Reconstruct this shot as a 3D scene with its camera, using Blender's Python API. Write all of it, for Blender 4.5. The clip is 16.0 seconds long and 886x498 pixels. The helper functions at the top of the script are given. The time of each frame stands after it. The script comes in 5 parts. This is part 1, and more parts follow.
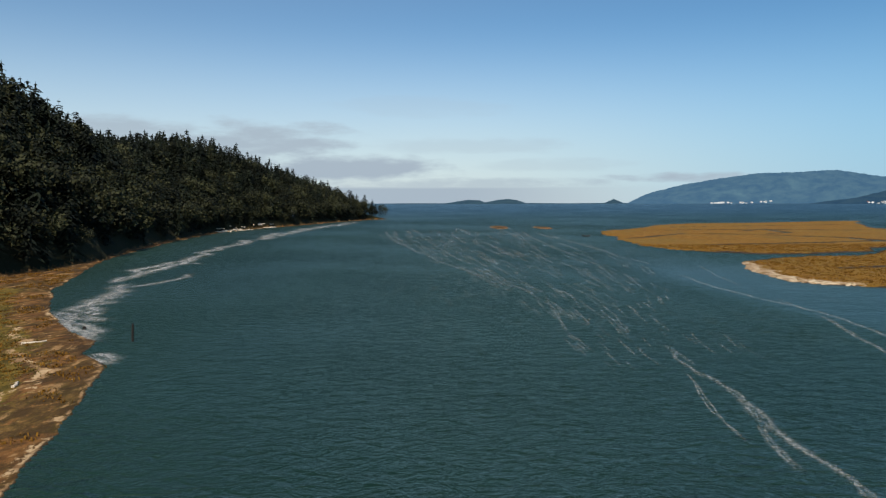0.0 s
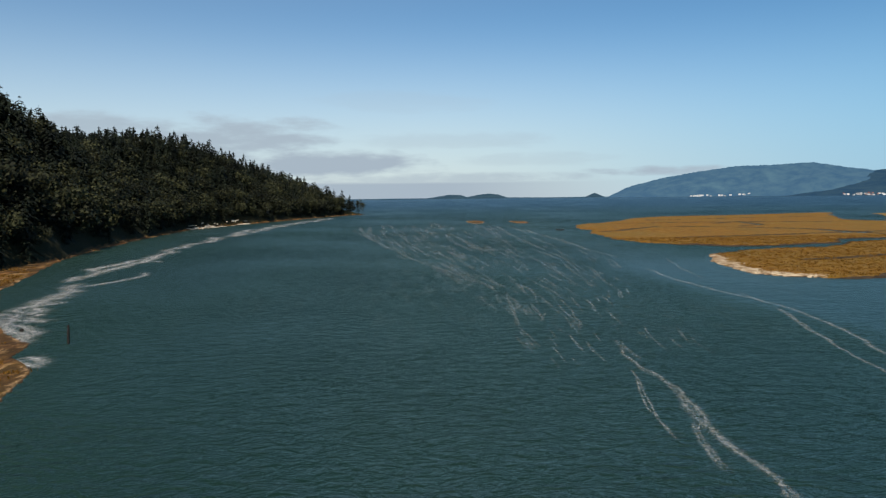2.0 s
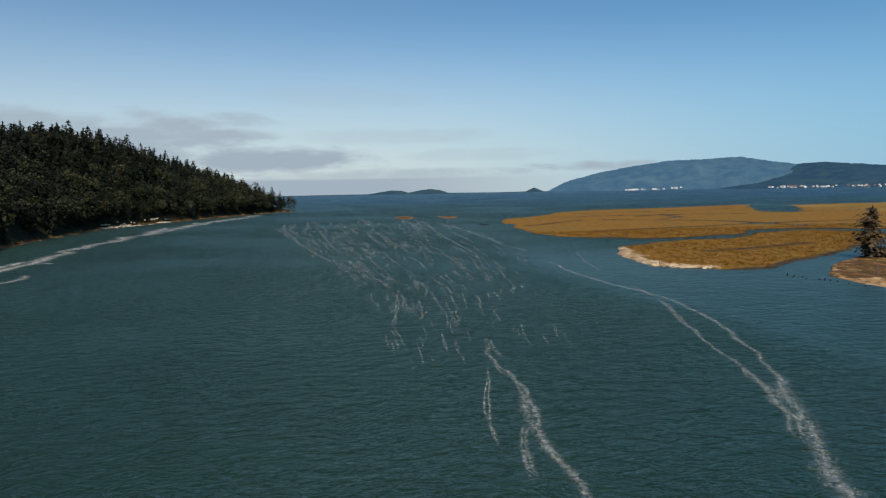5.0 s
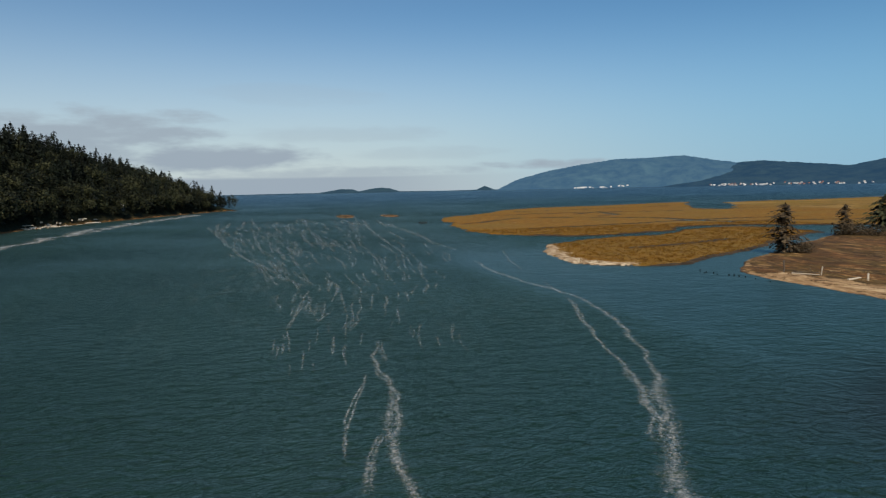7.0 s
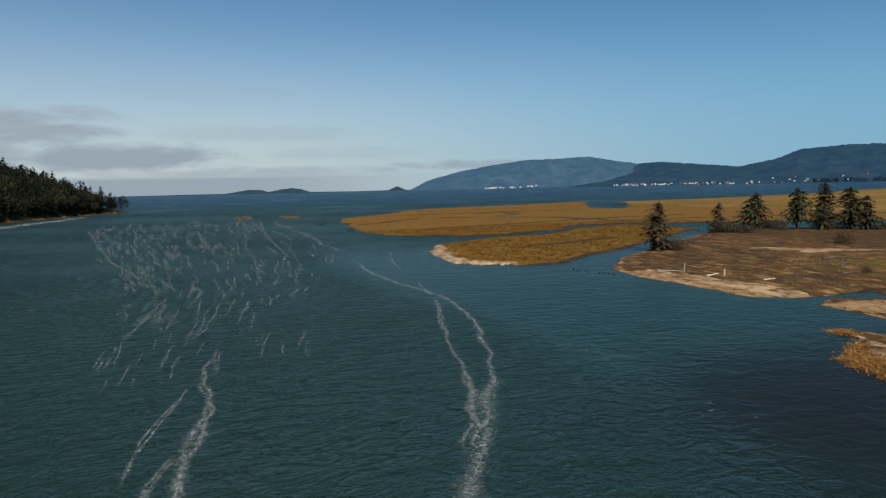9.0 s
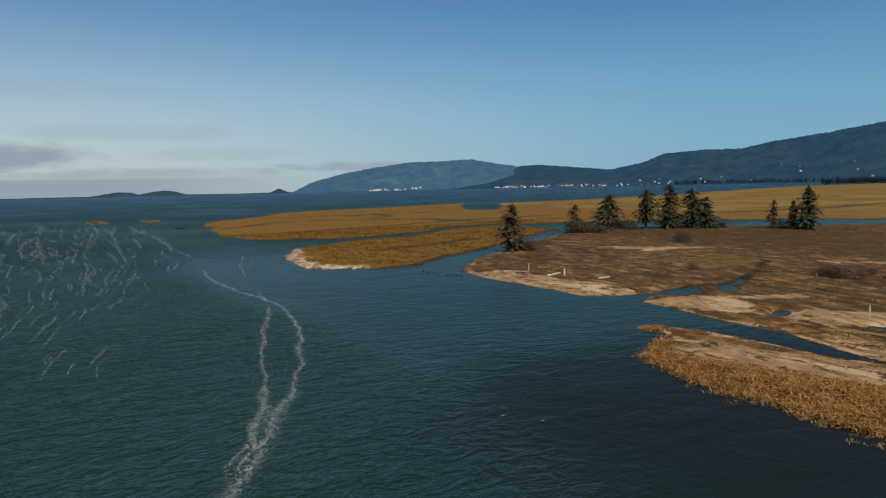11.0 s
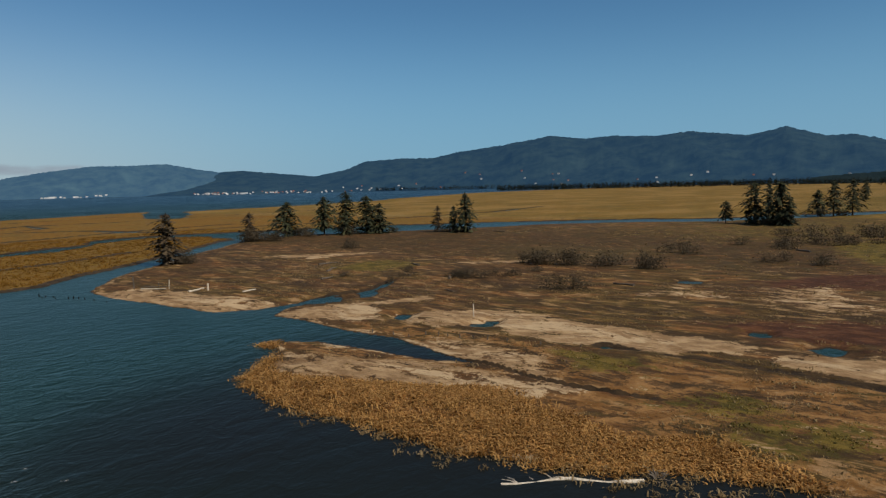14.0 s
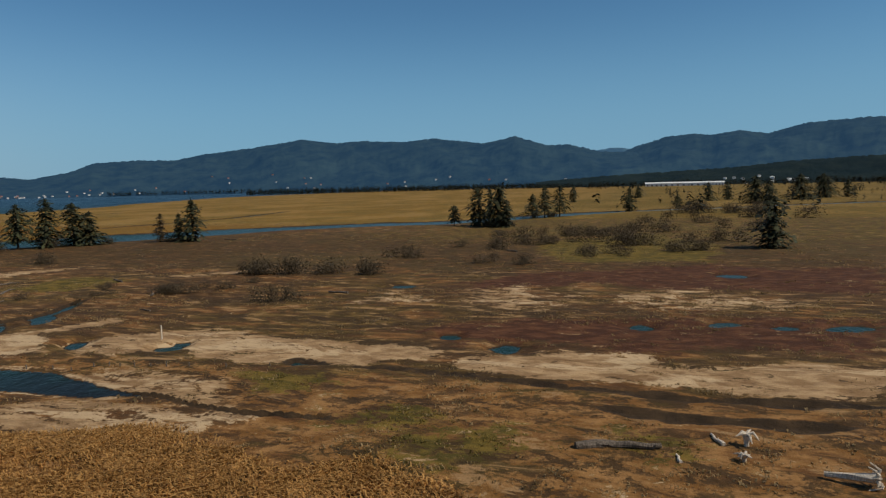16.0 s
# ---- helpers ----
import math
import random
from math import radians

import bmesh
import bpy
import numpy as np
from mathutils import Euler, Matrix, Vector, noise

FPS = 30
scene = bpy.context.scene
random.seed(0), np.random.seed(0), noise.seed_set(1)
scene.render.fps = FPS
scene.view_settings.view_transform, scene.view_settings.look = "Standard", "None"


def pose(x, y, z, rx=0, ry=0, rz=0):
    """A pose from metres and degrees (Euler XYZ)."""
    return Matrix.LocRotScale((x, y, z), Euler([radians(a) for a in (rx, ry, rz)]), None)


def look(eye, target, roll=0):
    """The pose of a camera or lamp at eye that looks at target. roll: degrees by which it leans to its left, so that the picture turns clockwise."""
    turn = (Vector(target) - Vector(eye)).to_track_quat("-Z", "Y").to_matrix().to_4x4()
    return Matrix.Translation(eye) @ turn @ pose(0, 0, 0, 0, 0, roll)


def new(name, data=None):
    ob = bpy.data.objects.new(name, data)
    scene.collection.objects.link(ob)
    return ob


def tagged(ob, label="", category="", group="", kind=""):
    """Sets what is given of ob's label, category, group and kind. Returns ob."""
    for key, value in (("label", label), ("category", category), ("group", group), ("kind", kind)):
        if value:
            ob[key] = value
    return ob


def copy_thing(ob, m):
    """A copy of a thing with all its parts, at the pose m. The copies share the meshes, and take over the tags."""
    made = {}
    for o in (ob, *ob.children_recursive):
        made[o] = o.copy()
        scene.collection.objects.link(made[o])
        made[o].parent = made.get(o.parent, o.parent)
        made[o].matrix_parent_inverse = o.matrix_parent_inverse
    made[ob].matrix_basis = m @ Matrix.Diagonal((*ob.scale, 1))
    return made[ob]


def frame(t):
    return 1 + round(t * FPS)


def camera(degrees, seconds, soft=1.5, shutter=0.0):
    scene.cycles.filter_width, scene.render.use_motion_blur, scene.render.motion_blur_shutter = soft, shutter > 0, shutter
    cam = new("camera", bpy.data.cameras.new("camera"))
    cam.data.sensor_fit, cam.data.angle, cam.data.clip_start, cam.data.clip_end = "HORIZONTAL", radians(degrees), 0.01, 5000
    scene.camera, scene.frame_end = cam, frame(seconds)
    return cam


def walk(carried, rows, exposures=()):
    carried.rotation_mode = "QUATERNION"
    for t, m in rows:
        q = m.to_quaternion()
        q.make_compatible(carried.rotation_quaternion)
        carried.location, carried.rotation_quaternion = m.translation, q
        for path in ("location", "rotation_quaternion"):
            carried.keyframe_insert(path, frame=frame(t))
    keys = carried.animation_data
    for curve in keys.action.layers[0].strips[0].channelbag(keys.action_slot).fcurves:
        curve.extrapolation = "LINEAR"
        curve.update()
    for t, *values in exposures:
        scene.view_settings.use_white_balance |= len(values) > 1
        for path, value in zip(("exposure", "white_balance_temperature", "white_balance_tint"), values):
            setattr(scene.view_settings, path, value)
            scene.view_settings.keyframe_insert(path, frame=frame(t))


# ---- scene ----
EXPOSURES = [(0.0, 0.30), (4.0, 0.22), (9.0, -0.05), (12.5, -0.16), (16.0, -0.25)]
# The camera: a drone over the river mouth
cam = camera(66.6, 16.0, soft=1.3)
ROWS = [
    (0.0, 1.05, 4.45, 19.05, 0.31, -4.06, -0.18),
    (0.5, 2.07, 4.97, 19.02, 0.25, -4.18, -0.31),
    (1.0, 3.22, 5.51, 18.99, 0.13, -4.29, -0.43),
    (1.5, 4.49, 6.04, 18.95, -0.47, -4.40, -0.54),
    (2.0, 5.88, 6.59, 18.91, -1.14, -4.49, -0.64),
    (2.5, 7.37, 7.13, 18.86, -1.79, -4.58, -0.73),
    (3.0, 8.96, 7.68, 18.81, -2.57, -4.66, -0.82),
    (3.5, 10.62, 8.21, 18.76, -3.29, -4.74, -0.89),
    (4.0, 12.36, 8.74, 18.70, -4.15, -4.81, -0.96),
    (6.5, 21.89, 11.08, 18.37, -8.84, -5.10, -1.19),
    (7.0, 23.91, 11.45, 18.29, -9.97, -5.14, -1.22),
    (7.5, 25.95, 11.78, 18.22, -11.18, -5.18, -1.24),
    (8.0, 28.02, 12.05, 18.15, -12.24, -5.21, -1.26),
    (8.5, 30.11, 12.26, 18.08, -14.68, -5.24, -1.28),
    (9.0, 32.20, 12.41, 18.01, -17.27, -5.26, -1.29),
    (11.5, 42.70, 11.99, 17.75, -30.10, -5.30, -1.32),
    (12.0, 44.77, 11.62, 17.73, -33.93, -5.30, -1.32),
    (12.5, 46.80, 11.15, 17.71, -38.11, -5.30, -1.32),
    (13.0, 48.80, 10.57, 17.71, -42.35, -5.29, -1.32),
    (13.5, 50.76, 9.87, 17.72, -46.72, -5.30, -1.32),
    (14.0, 52.65, 9.05, 17.74, -51.30, -5.30, -1.32),
    (14.5, 54.46, 8.10, 17.79, -55.82, -5.32, -1.32),
    (15.0, 56.18, 7.02, 17.85, -61.39, -5.34, -1.33),
    (15.5, 57.78, 5.80, 17.93, -66.01, -5.38, -1.33),
    (16.0, 59.24, 4.45, 18.04, -71.87, -5.43, -1.34),
]


def drone(x, y, z, yaw, pitch, roll):
    a, b = radians(yaw), radians(pitch)
    way = Vector((-math.sin(a) * math.cos(b), math.cos(a) * math.cos(b), math.sin(b)))
    return look(Vector((x, y, z)), Vector((x, y, z)) + 10 * way, roll)


walk(cam, [(t, drone(*row)) for t, *row in ROWS], exposures=EXPOSURES)

# ---- world and sun ----
SUN_AZ, SUN_EL = 182.0, 48.0


def build_world():
    world = bpy.data.worlds.new("sky")
    scene.world = world
    world.use_nodes = True
    nt = world.node_tree
    nt.nodes.clear()
    out, back = nt.nodes.new("ShaderNodeOutputWorld"), nt.nodes.new("ShaderNodeBackground")
    sky = nt.nodes.new("ShaderNodeTexSky")
    sky.sky_type, sky.sun_disc = "NISHITA", False
    sky.sun_elevation, sky.sun_rotation = radians(SUN_EL), radians(SUN_AZ)
    sky.air_density, sky.dust_density, sky.ozone_density, sky.altitude = 1.0, 0.2, 3.0, 0
    back.inputs["Strength"].default_value = 0.075
    coord = nt.nodes.new("ShaderNodeTexCoord")
    sep = nt.nodes.new("ShaderNodeSeparateXYZ")
    nt.links.new(coord.outputs["Generated"], sep.inputs[0])
    # low cloud banks: flat, ragged lenses a few degrees above the sea
    def calc(op, *values):
        n = nt.nodes.new("ShaderNodeMath")
        n.operation = op
        for k, v in enumerate(values):
            if hasattr(v, "links"):
                nt.links.new(v, n.inputs[k])
            else:
                n.inputs[k].default_value = v
        return n.outputs[0]

    around = calc("MULTIPLY", calc("ARCTAN2", sep.outputs["X"], sep.outputs["Y"]), 57.296)
    above = calc("MULTIPLY", sep.outputs["Z"], 57.296)
    stretch = nt.nodes.new("ShaderNodeMapping")
    stretch.inputs["Scale"].default_value = (6.0, 6.0, 26.0)
    nt.links.new(coord.outputs["Generated"], stretch.inputs[0])
    puffs = nt.nodes.new("ShaderNodeTexNoise")
    puffs.inputs["Scale"].default_value, puffs.inputs["Detail"].default_value = 2.0, 6
    puffs.inputs["Roughness"].default_value = 0.55
    nt.links.new(stretch.outputs[0], puffs.inputs["Vector"])
    ragged = calc("MULTIPLY", calc("SUBTRACT", puffs.outputs["Fac"], 0.5), 4.2)
    cover = 0.0
    for az, el, wide, high, dense in CLOUDS:
        u, v = calc("DIVIDE", calc("SUBTRACT", around, az), wide), calc("DIVIDE", calc("SUBTRACT", above, el), high)
        fill = calc("SUBTRACT", 1.3, calc("ADD", calc("MULTIPLY", u, u), calc("MULTIPLY", v, v)))
        edge = nt.nodes.new("ShaderNodeMapRange")
        edge.interpolation_type = "SMOOTHSTEP"
        edge.inputs[1].default_value, edge.inputs[2].default_value, edge.inputs[4].default_value = -0.3, 1.3, dense
        nt.links.new(calc("ADD", fill, ragged), edge.inputs[0])
        cover = calc("MAXIMUM", edge.outputs[0], cover)
    # the banks stand over the open sea only
    west = nt.nodes.new("ShaderNodeMapRange")
    west.interpolation_type = "SMOOTHSTEP"
    west.inputs[1].default_value, west.inputs[2].default_value = 0.36, 0.0
    nt.links.new(sep.outputs["X"], west.inputs[0])
    # pale sea haze low down, and a thin fog bank on the horizon
    haze = nt.nodes.new("ShaderNodeValToRGB")
    haze.color_ramp.interpolation = "EASE"
    ends = haze.color_ramp.elements
    ends[0].position, ends[0].color = 0.0, (0.8, 0.8, 0.8, 1)
    ends[1].position, ends[1].color = 0.26, (0, 0, 0, 1)
    nt.links.new(sep.outputs["Z"], haze.inputs[0])
    pale = nt.nodes.new("ShaderNodeMix")
    pale.data_type = "RGBA"
    side = nt.nodes.new("ShaderNodeMapRange")
    side.interpolation_type = "SMOOTHSTEP"
    side.inputs[1].default_value, side.inputs[2].default_value = 0.85, -0.05
    tilt = nt.nodes.new("ShaderNodeMapRange")
    tilt.interpolation_type = "SMOOTHSTEP"
    tilt.inputs[1].default_value, tilt.inputs[2].default_value = 0.8, -0.6
    nt.links.new(sep.outputs["X"], tilt.inputs[0])
    nt.links.new(sep.outputs["X"], side.inputs[0])
    tone = nt.nodes.new("ShaderNodeMix")
    tone.data_type = "RGBA"
    tone.inputs["A"].default_value, tone.inputs["B"].default_value = HAZE_EAST, HAZE
    nt.links.new(side.outputs[0], tone.inputs["Factor"])
    nt.links.new(tone.outputs["Result"], pale.inputs["B"])
    nt.links.new(haze.outputs[0], pale.inputs["Factor"])
    clear = nt.nodes.new("ShaderNodeMix")
    clear.data_type, clear.blend_type = "RGBA", "MULTIPLY"
    clear.inputs["Factor"].default_value = 1.0
    tint = nt.nodes.new("ShaderNodeMix")
    tint.data_type = "RGBA"
    tint.inputs["A"].default_value, tint.inputs["B"].default_value = (0.65, 1.02, 1.17, 1), (1.02, 1.16, 1.17, 1)
    nt.links.new(tilt.outputs[0], tint.inputs["Factor"])
    nt.links.new(tint.outputs["Result"], clear.inputs["B"])
    nt.links.new(sky.outputs[0], clear.inputs["A"])
    nt.links.new(clear.outputs["Result"], pale.inputs["A"])
    fog = nt.nodes.new("ShaderNodeMapRange")
    fog.interpolation_type = "SMOOTHSTEP"
    fog.inputs[1].default_value, fog.inputs[2].default_value = 0.025, 0.017
    nt.links.new(sep.outputs["Z"], fog.inputs[0])
    fog_west = nt.nodes.new("ShaderNodeMath")
    fog_west.operation = "MULTIPLY"
    nt.links.new(fog.outputs[0], fog_west.inputs[0]), nt.links.new(west.outputs[0], fog_west.inputs[1])
    most = nt.nodes.new("ShaderNodeMath")
    most.operation = "MAXIMUM"
    nt.links.new(cover, most.inputs[0]), nt.links.new(fog_west.outputs[0], most.inputs[1])
    mix = nt.nodes.new("ShaderNodeMix")
    mix.data_type = "RGBA"
    mix.inputs["B"].default_value = CLOUD
    nt.links.new(most.outputs[0], mix.inputs["Factor"])
    nt.links.new(pale.outputs["Result"], mix.inputs["A"])
    nt.links.new(mix.outputs["Result"], back.inputs["Color"])
    nt.links.new(back.outputs[0], out.inputs["Surface"])


HAZE, HAZE_EAST, CLOUD = (6.8, 7.6, 8.1, 1), (2.7, 5.4, 8.2, 1), (4.3, 5.2, 6.1, 1)
CLOUDS = ((-25, 5.5, 6.0, 1.1, 0.8), (-15, 4.8, 7.0, 1.7, 0.9), (-9.0, 2.7, 8.5, 1.25, 1.0), (-20, 3.0, 11.0, 1.9, 0.85), (2, 1.45, 13.0, 0.5, 0.6), (18.8, 1.85, 5.0, 0.42, 0.95),
          (2, 4.6, 9.0, 0.7, 0.25), (9, 3.0, 7.0, 0.5, 0.22), (-2, 7.8, 7.0, 0.8, 0.14))
build_world()
sun = new("sun", bpy.data.lights.new("sun", "SUN"))
sun.data.energy, sun.data.angle, sun.data.color = 4.3, radians(0.6), (1.0, 0.89, 0.74)
_az, _el = radians(SUN_AZ), radians(SUN_EL)
_to_sun = Vector((math.sin(_az) * math.cos(_el), math.cos(_az) * math.cos(_el), math.sin(_el)))
sun.matrix_world = look(_to_sun * 200, (0, 0, 0))


# ---- materials ----
class Nodes:
    """Short forms for building one node material."""

    def __init__(self, name, rough=0.8, spec=0.3):
        self.mat = bpy.data.materials.new(name)
        self.mat.use_nodes = True
        self.nt = self.mat.node_tree
        self.bsdf = self.nt.nodes["Principled BSDF"]
        self.bsdf.inputs["Roughness"].default_value = rough
        self.bsdf.inputs["Specular IOR Level"].default_value = spec
        self.where = self.add("ShaderNodeTexCoord").outputs["Object"]

    def add(self, kind):
        return self.nt.nodes.new(kind)

    def put(self, value, socket):
        if hasattr(value, "links"):
            self.nt.links.new(value, socket)
        else:
            socket.default_value = (*value, 1) if isinstance(value, tuple) and len(value) == 3 else value

    def stretched(self, sx, sy, sz=1.0):
        n = self.add("ShaderNodeMapping")
        n.inputs["Scale"].default_value = (sx, sy, sz)
        self.put(self.where, n.inputs[0])
        return n.outputs[0]

    def noise(self, scale, detail=4, rough=0.55, vec=None, warp=0.0):
        n = self.add("ShaderNodeTexNoise")
        n.inputs["Scale"].default_value, n.inputs["Detail"].default_value = scale, detail
        n.inputs["Roughness"].default_value, n.inputs["Distortion"].default_value = rough, warp
        self.put(vec or self.where, n.inputs["Vector"])
        return n.outputs["Fac"]

    def span(self, value, a, b, c=0.0, d=1.0):
        n = self.add("ShaderNodeMapRange")
        n.interpolation_type = "SMOOTHSTEP"
        for k, v in enumerate((value, a, b, c, d)):
            self.put(v, n.inputs[k])
        return n.outputs[0]

    def math(self, op, a, b=0.0):
        n = self.add("ShaderNodeMath")
        n.operation = op
        self.put(a, n.inputs[0]), self.put(b, n.inputs[1])
        return n.outputs[0]

    def mix(self, fac, a, b):
        n = self.add("ShaderNodeMix")
        n.data_type = "RGBA"
        self.put(fac, n.inputs["Factor"]), self.put(a, n.inputs["A"]), self.put(b, n.inputs["B"])
        return n.outputs["Result"]

    def attr(self, name):
        n = self.add("ShaderNodeAttribute")
        n.attribute_name = name
        return n.outputs["Fac"]

    def island(self):
        return self.add("ShaderNodeNewGeometry").outputs["Random Per Island"]

    def each(self):
        return self.add("ShaderNodeObjectInfo").outputs["Random"]

    def bump(self, height, strength, distance, under=None):
        n = self.add("ShaderNodeBump")
        n.inputs["Strength"].default_value, n.inputs["Distance"].default_value = strength, distance
        self.put(height, n.inputs["Height"])
        if under is not None:
            self.put(under, n.inputs["Normal"])
        return n.outputs[0]

    def done(self, colour, normal=None):
        self.put(colour, self.bsdf.inputs["Base Color"])
        if normal is not None:
            self.put(normal, self.bsdf.inputs["Normal"])
        return self.mat


def make_water():
    n = Nodes("river_water", 0.9, 0.0)
    big = n.noise(0.02, 3, 0.5, n.stretched(1.0, 0.35))
    murk = n.mix(n.span(big, 0.35, 0.7), (0.007, 0.023, 0.016), (0.010, 0.030, 0.021))
    # reflection of the high blue sky, painted into the far water's base colour
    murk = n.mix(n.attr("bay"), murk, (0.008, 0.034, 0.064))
    murk = n.mix(n.attr("shoal"), murk, (0.010, 0.011, 0.010))
    # thin wind-driven froth on the fast water of the river's middle
    froth = n.noise(0.40, 8, 0.74, n.stretched(1.5, 0.22), 0.7)
    patchy = n.span(n.noise(0.022, 4, 0.6, n.stretched(1.0, 0.4)), 0.38, 0.60)
    where = n.math("MULTIPLY", n.attr("fast"), patchy)
    thin = n.math("MULTIPLY", n.span(froth, 0.50, 0.64), where)
    colour = n.mix(n.math("MULTIPLY", thin, 0.10), murk, (0.42, 0.52, 0.52))
    swell = n.noise(0.16, 2, 0.5, n.stretched(0.7, 1.5), 0.3)
    chop = n.noise(0.56, 3, 0.55, n.stretched(0.80, 1.2), 0.9)
    fine = n.noise(2.1, 4, 0.65, n.stretched(0.8, 1.25), 0.6)
    calm = n.math("MULTIPLY", n.span(n.noise(0.011, 2, 0.5), 0.35, 0.6, 0.55, 1.0), n.math("MULTIPLY", n.span(n.attr("shoal"), 0, 1, 1.0, 0.5), n.span(n.attr("lee"), 0, 1, 1.0, 0.22)))
    one = n.bump(swell, 0.25, 0.6)
    two = n.bump(n.math("MULTIPLY", chop, calm), 1.0, 1.1, one)
    three = n.bump(n.math("MULTIPLY", fine, calm), 1.0, 0.22, two)
    gloss, film, fresnel = n.add("ShaderNodeBsdfGlossy"), n.add("ShaderNodeMixShader"), n.add("ShaderNodeFresnel")
    gloss.inputs["Roughness"].default_value = 0.34
    gloss.inputs["Color"].default_value = (0.78, 0.98, 1.0, 1)
    fresnel.inputs["IOR"].default_value = 1.33
    n.put(three, gloss.inputs["Normal"])
    ripple = n.math("ADD", n.math("MULTIPLY", chop, calm), n.math("MULTIPLY", n.math("MULTIPLY", fine, calm), 0.25))
    n.put(n.bump(ripple, 1.0, 1.3, one), fresnel.inputs["Normal"])
    # wave faces turn towards the eye, so that the sea never mirrors fully
    share = n.math("MULTIPLY", n.math("MINIMUM", n.math("MULTIPLY", fresnel.outputs[0], 0.45), 0.48), n.span(n.attr("shoal"), 0, 1, 1.0, 0.72))
    n.put(share, film.inputs[0])
    n.put(n.bsdf.outputs[0], film.inputs[1]), n.put(gloss.outputs[0], film.inputs[2])
    n.put(film.outputs[0], n.nt.nodes["Material Output"].inputs["Surface"])
    return n.done(colour, three)


def make_ground():
    n = Nodes("marsh_ground", 0.92, 0.15)
    fine, mid, big = n.noise(2.2, 7, 0.72), n.noise(0.45, 8, 0.70, n.stretched(1.3, 0.7)), n.noise(0.05, 4, 0.55, n.stretched(1.4, 0.6))
    streak = n.noise(0.40, 9, 0.68, n.stretched(1.35, 0.75), 0.5)
    mud = n.mix(n.span(mid, 0.35, 0.65), (0.062, 0.034, 0.016), (0.180, 0.105, 0.044))
    olive = n.mix(n.span(streak, 0.40, 0.62), (0.070, 0.052, 0.017), (0.200, 0.132, 0.044))
    soil = n.mix(n.span(big, 0.42, 0.58), mud, olive)
    patch = n.noise(0.09, 9, 0.66, n.stretched(1.6, 0.7), 0.8)
    soil = n.mix(n.span(patch, 0.53, 0.57, 0, 0.85), soil, n.mix(n.span(mid, 0.38, 0.64), (0.150, 0.070, 0.024), (0.300, 0.160, 0.060)))
    soil = n.mix(n.span(patch, 0.44, 0.41, 0, 0.85), soil, n.mix(n.span(mid, 0.38, 0.64), (0.034, 0.024, 0.013), (0.090, 0.060, 0.026)))
    wisp = n.noise(0.30, 9, 0.70, n.stretched(1.7, 0.55), 0.6)
    soil = n.mix(n.span(wisp, 0.44, 0.56, 0.75, 0.0), soil, (0.055, 0.034, 0.016))
    pale = n.mix(n.span(wisp, 0.56, 0.62), soil, (0.33, 0.22, 0.115))
    col = n.mix(n.span(fine, 0.55, 0.8, 0, 0.4), pale, (0.05, 0.035, 0.02))

    def layer(col, name, body, lo=0.35, hi=0.62, grain=0.55):
        rough = n.math("ADD", n.attr(name), n.math("MULTIPLY", n.math("SUBTRACT", streak, 0.5), grain * 4))
        rough = n.math("ADD", rough, n.math("MULTIPLY", n.math("SUBTRACT", fine, 0.5), grain * 2.0))
        return n.mix(n.span(rough, lo, hi), col, body)

    gold = n.mix(n.span(streak, 0.38, 0.62), (0.145, 0.066, 0.005), (0.245, 0.120, 0.012))
    gold = n.mix(n.span(big, 0.45, 0.68, 0, 0.75), gold, (0.135, 0.088, 0.018))
    huge = n.noise(0.011, 5, 0.6, n.stretched(1.0, 1.6))
    gold = n.mix(n.span(huge, 0.45, 0.60, 0, 0.7), gold, (0.18, 0.105, 0.018))
    gold = n.mix(n.span(wisp, 0.52, 0.62, 0, 0.6), gold, (0.10, 0.052, 0.012))
    gold = n.mix(n.span(fine, 0.5, 0.8, 0, 0.5), gold, (0.085, 0.045, 0.012))
    col = layer(col, "gold", gold, 0.4, 0.6, 0.25)
    meadow = n.mix(n.span(streak, 0.40, 0.60), (0.145, 0.090, 0.012), (0.265, 0.160, 0.032))
    meadow = n.mix(n.span(big, 0.42, 0.62, 0, 0.7), meadow, (0.125, 0.105, 0.026))
    meadow = n.mix(n.span(huge, 0.46, 0.58, 0, 0.8), meadow, (0.29, 0.190, 0.060))
    meadow = n.mix(n.span(wisp, 0.54, 0.64, 0, 0.55), meadow, (0.11, 0.080, 0.022))
    col = layer(col, "meadow", meadow, 0.4, 0.6, 0.25)
    russet = n.mix(n.span(mid, 0.4, 0.65), (0.052, 0.030, 0.012), (0.115, 0.066, 0.027))
    russet = n.mix(n.span(wisp, 0.43, 0.53, 0.8, 0.0), russet, (0.060, 0.048, 0.018))
    russet = n.mix(n.span(huge, 0.48, 0.60, 0, 0.6), russet, (0.090, 0.070, 0.026))
    col = layer(col, "russet", russet, 0.4, 0.65, 0.7)
    tan = n.mix(n.span(mid, 0.4, 0.62), (0.19, 0.098, 0.030), (0.34, 0.200, 0.085))
    col = layer(col, "tan", tan, 0.4, 0.65, 0.7)
    red = n.mix(n.span(mid, 0.42, 0.66), (0.060, 0.026, 0.014), (0.140, 0.066, 0.034))
    col = layer(col, "red", red, 0.42, 0.58, 0.7)
    green = n.mix(n.span(mid, 0.4, 0.6), (0.070, 0.062, 0.014), (0.180, 0.135, 0.030))
    col = layer(col, "green", green, 0.4, 0.62, 0.8)
    sand = n.mix(n.span(mid, 0.38, 0.66), (0.27, 0.180, 0.100), (0.50, 0.375, 0.235))
    sand = n.mix(n.span(patch, 0.52, 0.57, 0, 0.75), sand, (0.60, 0.49, 0.34))
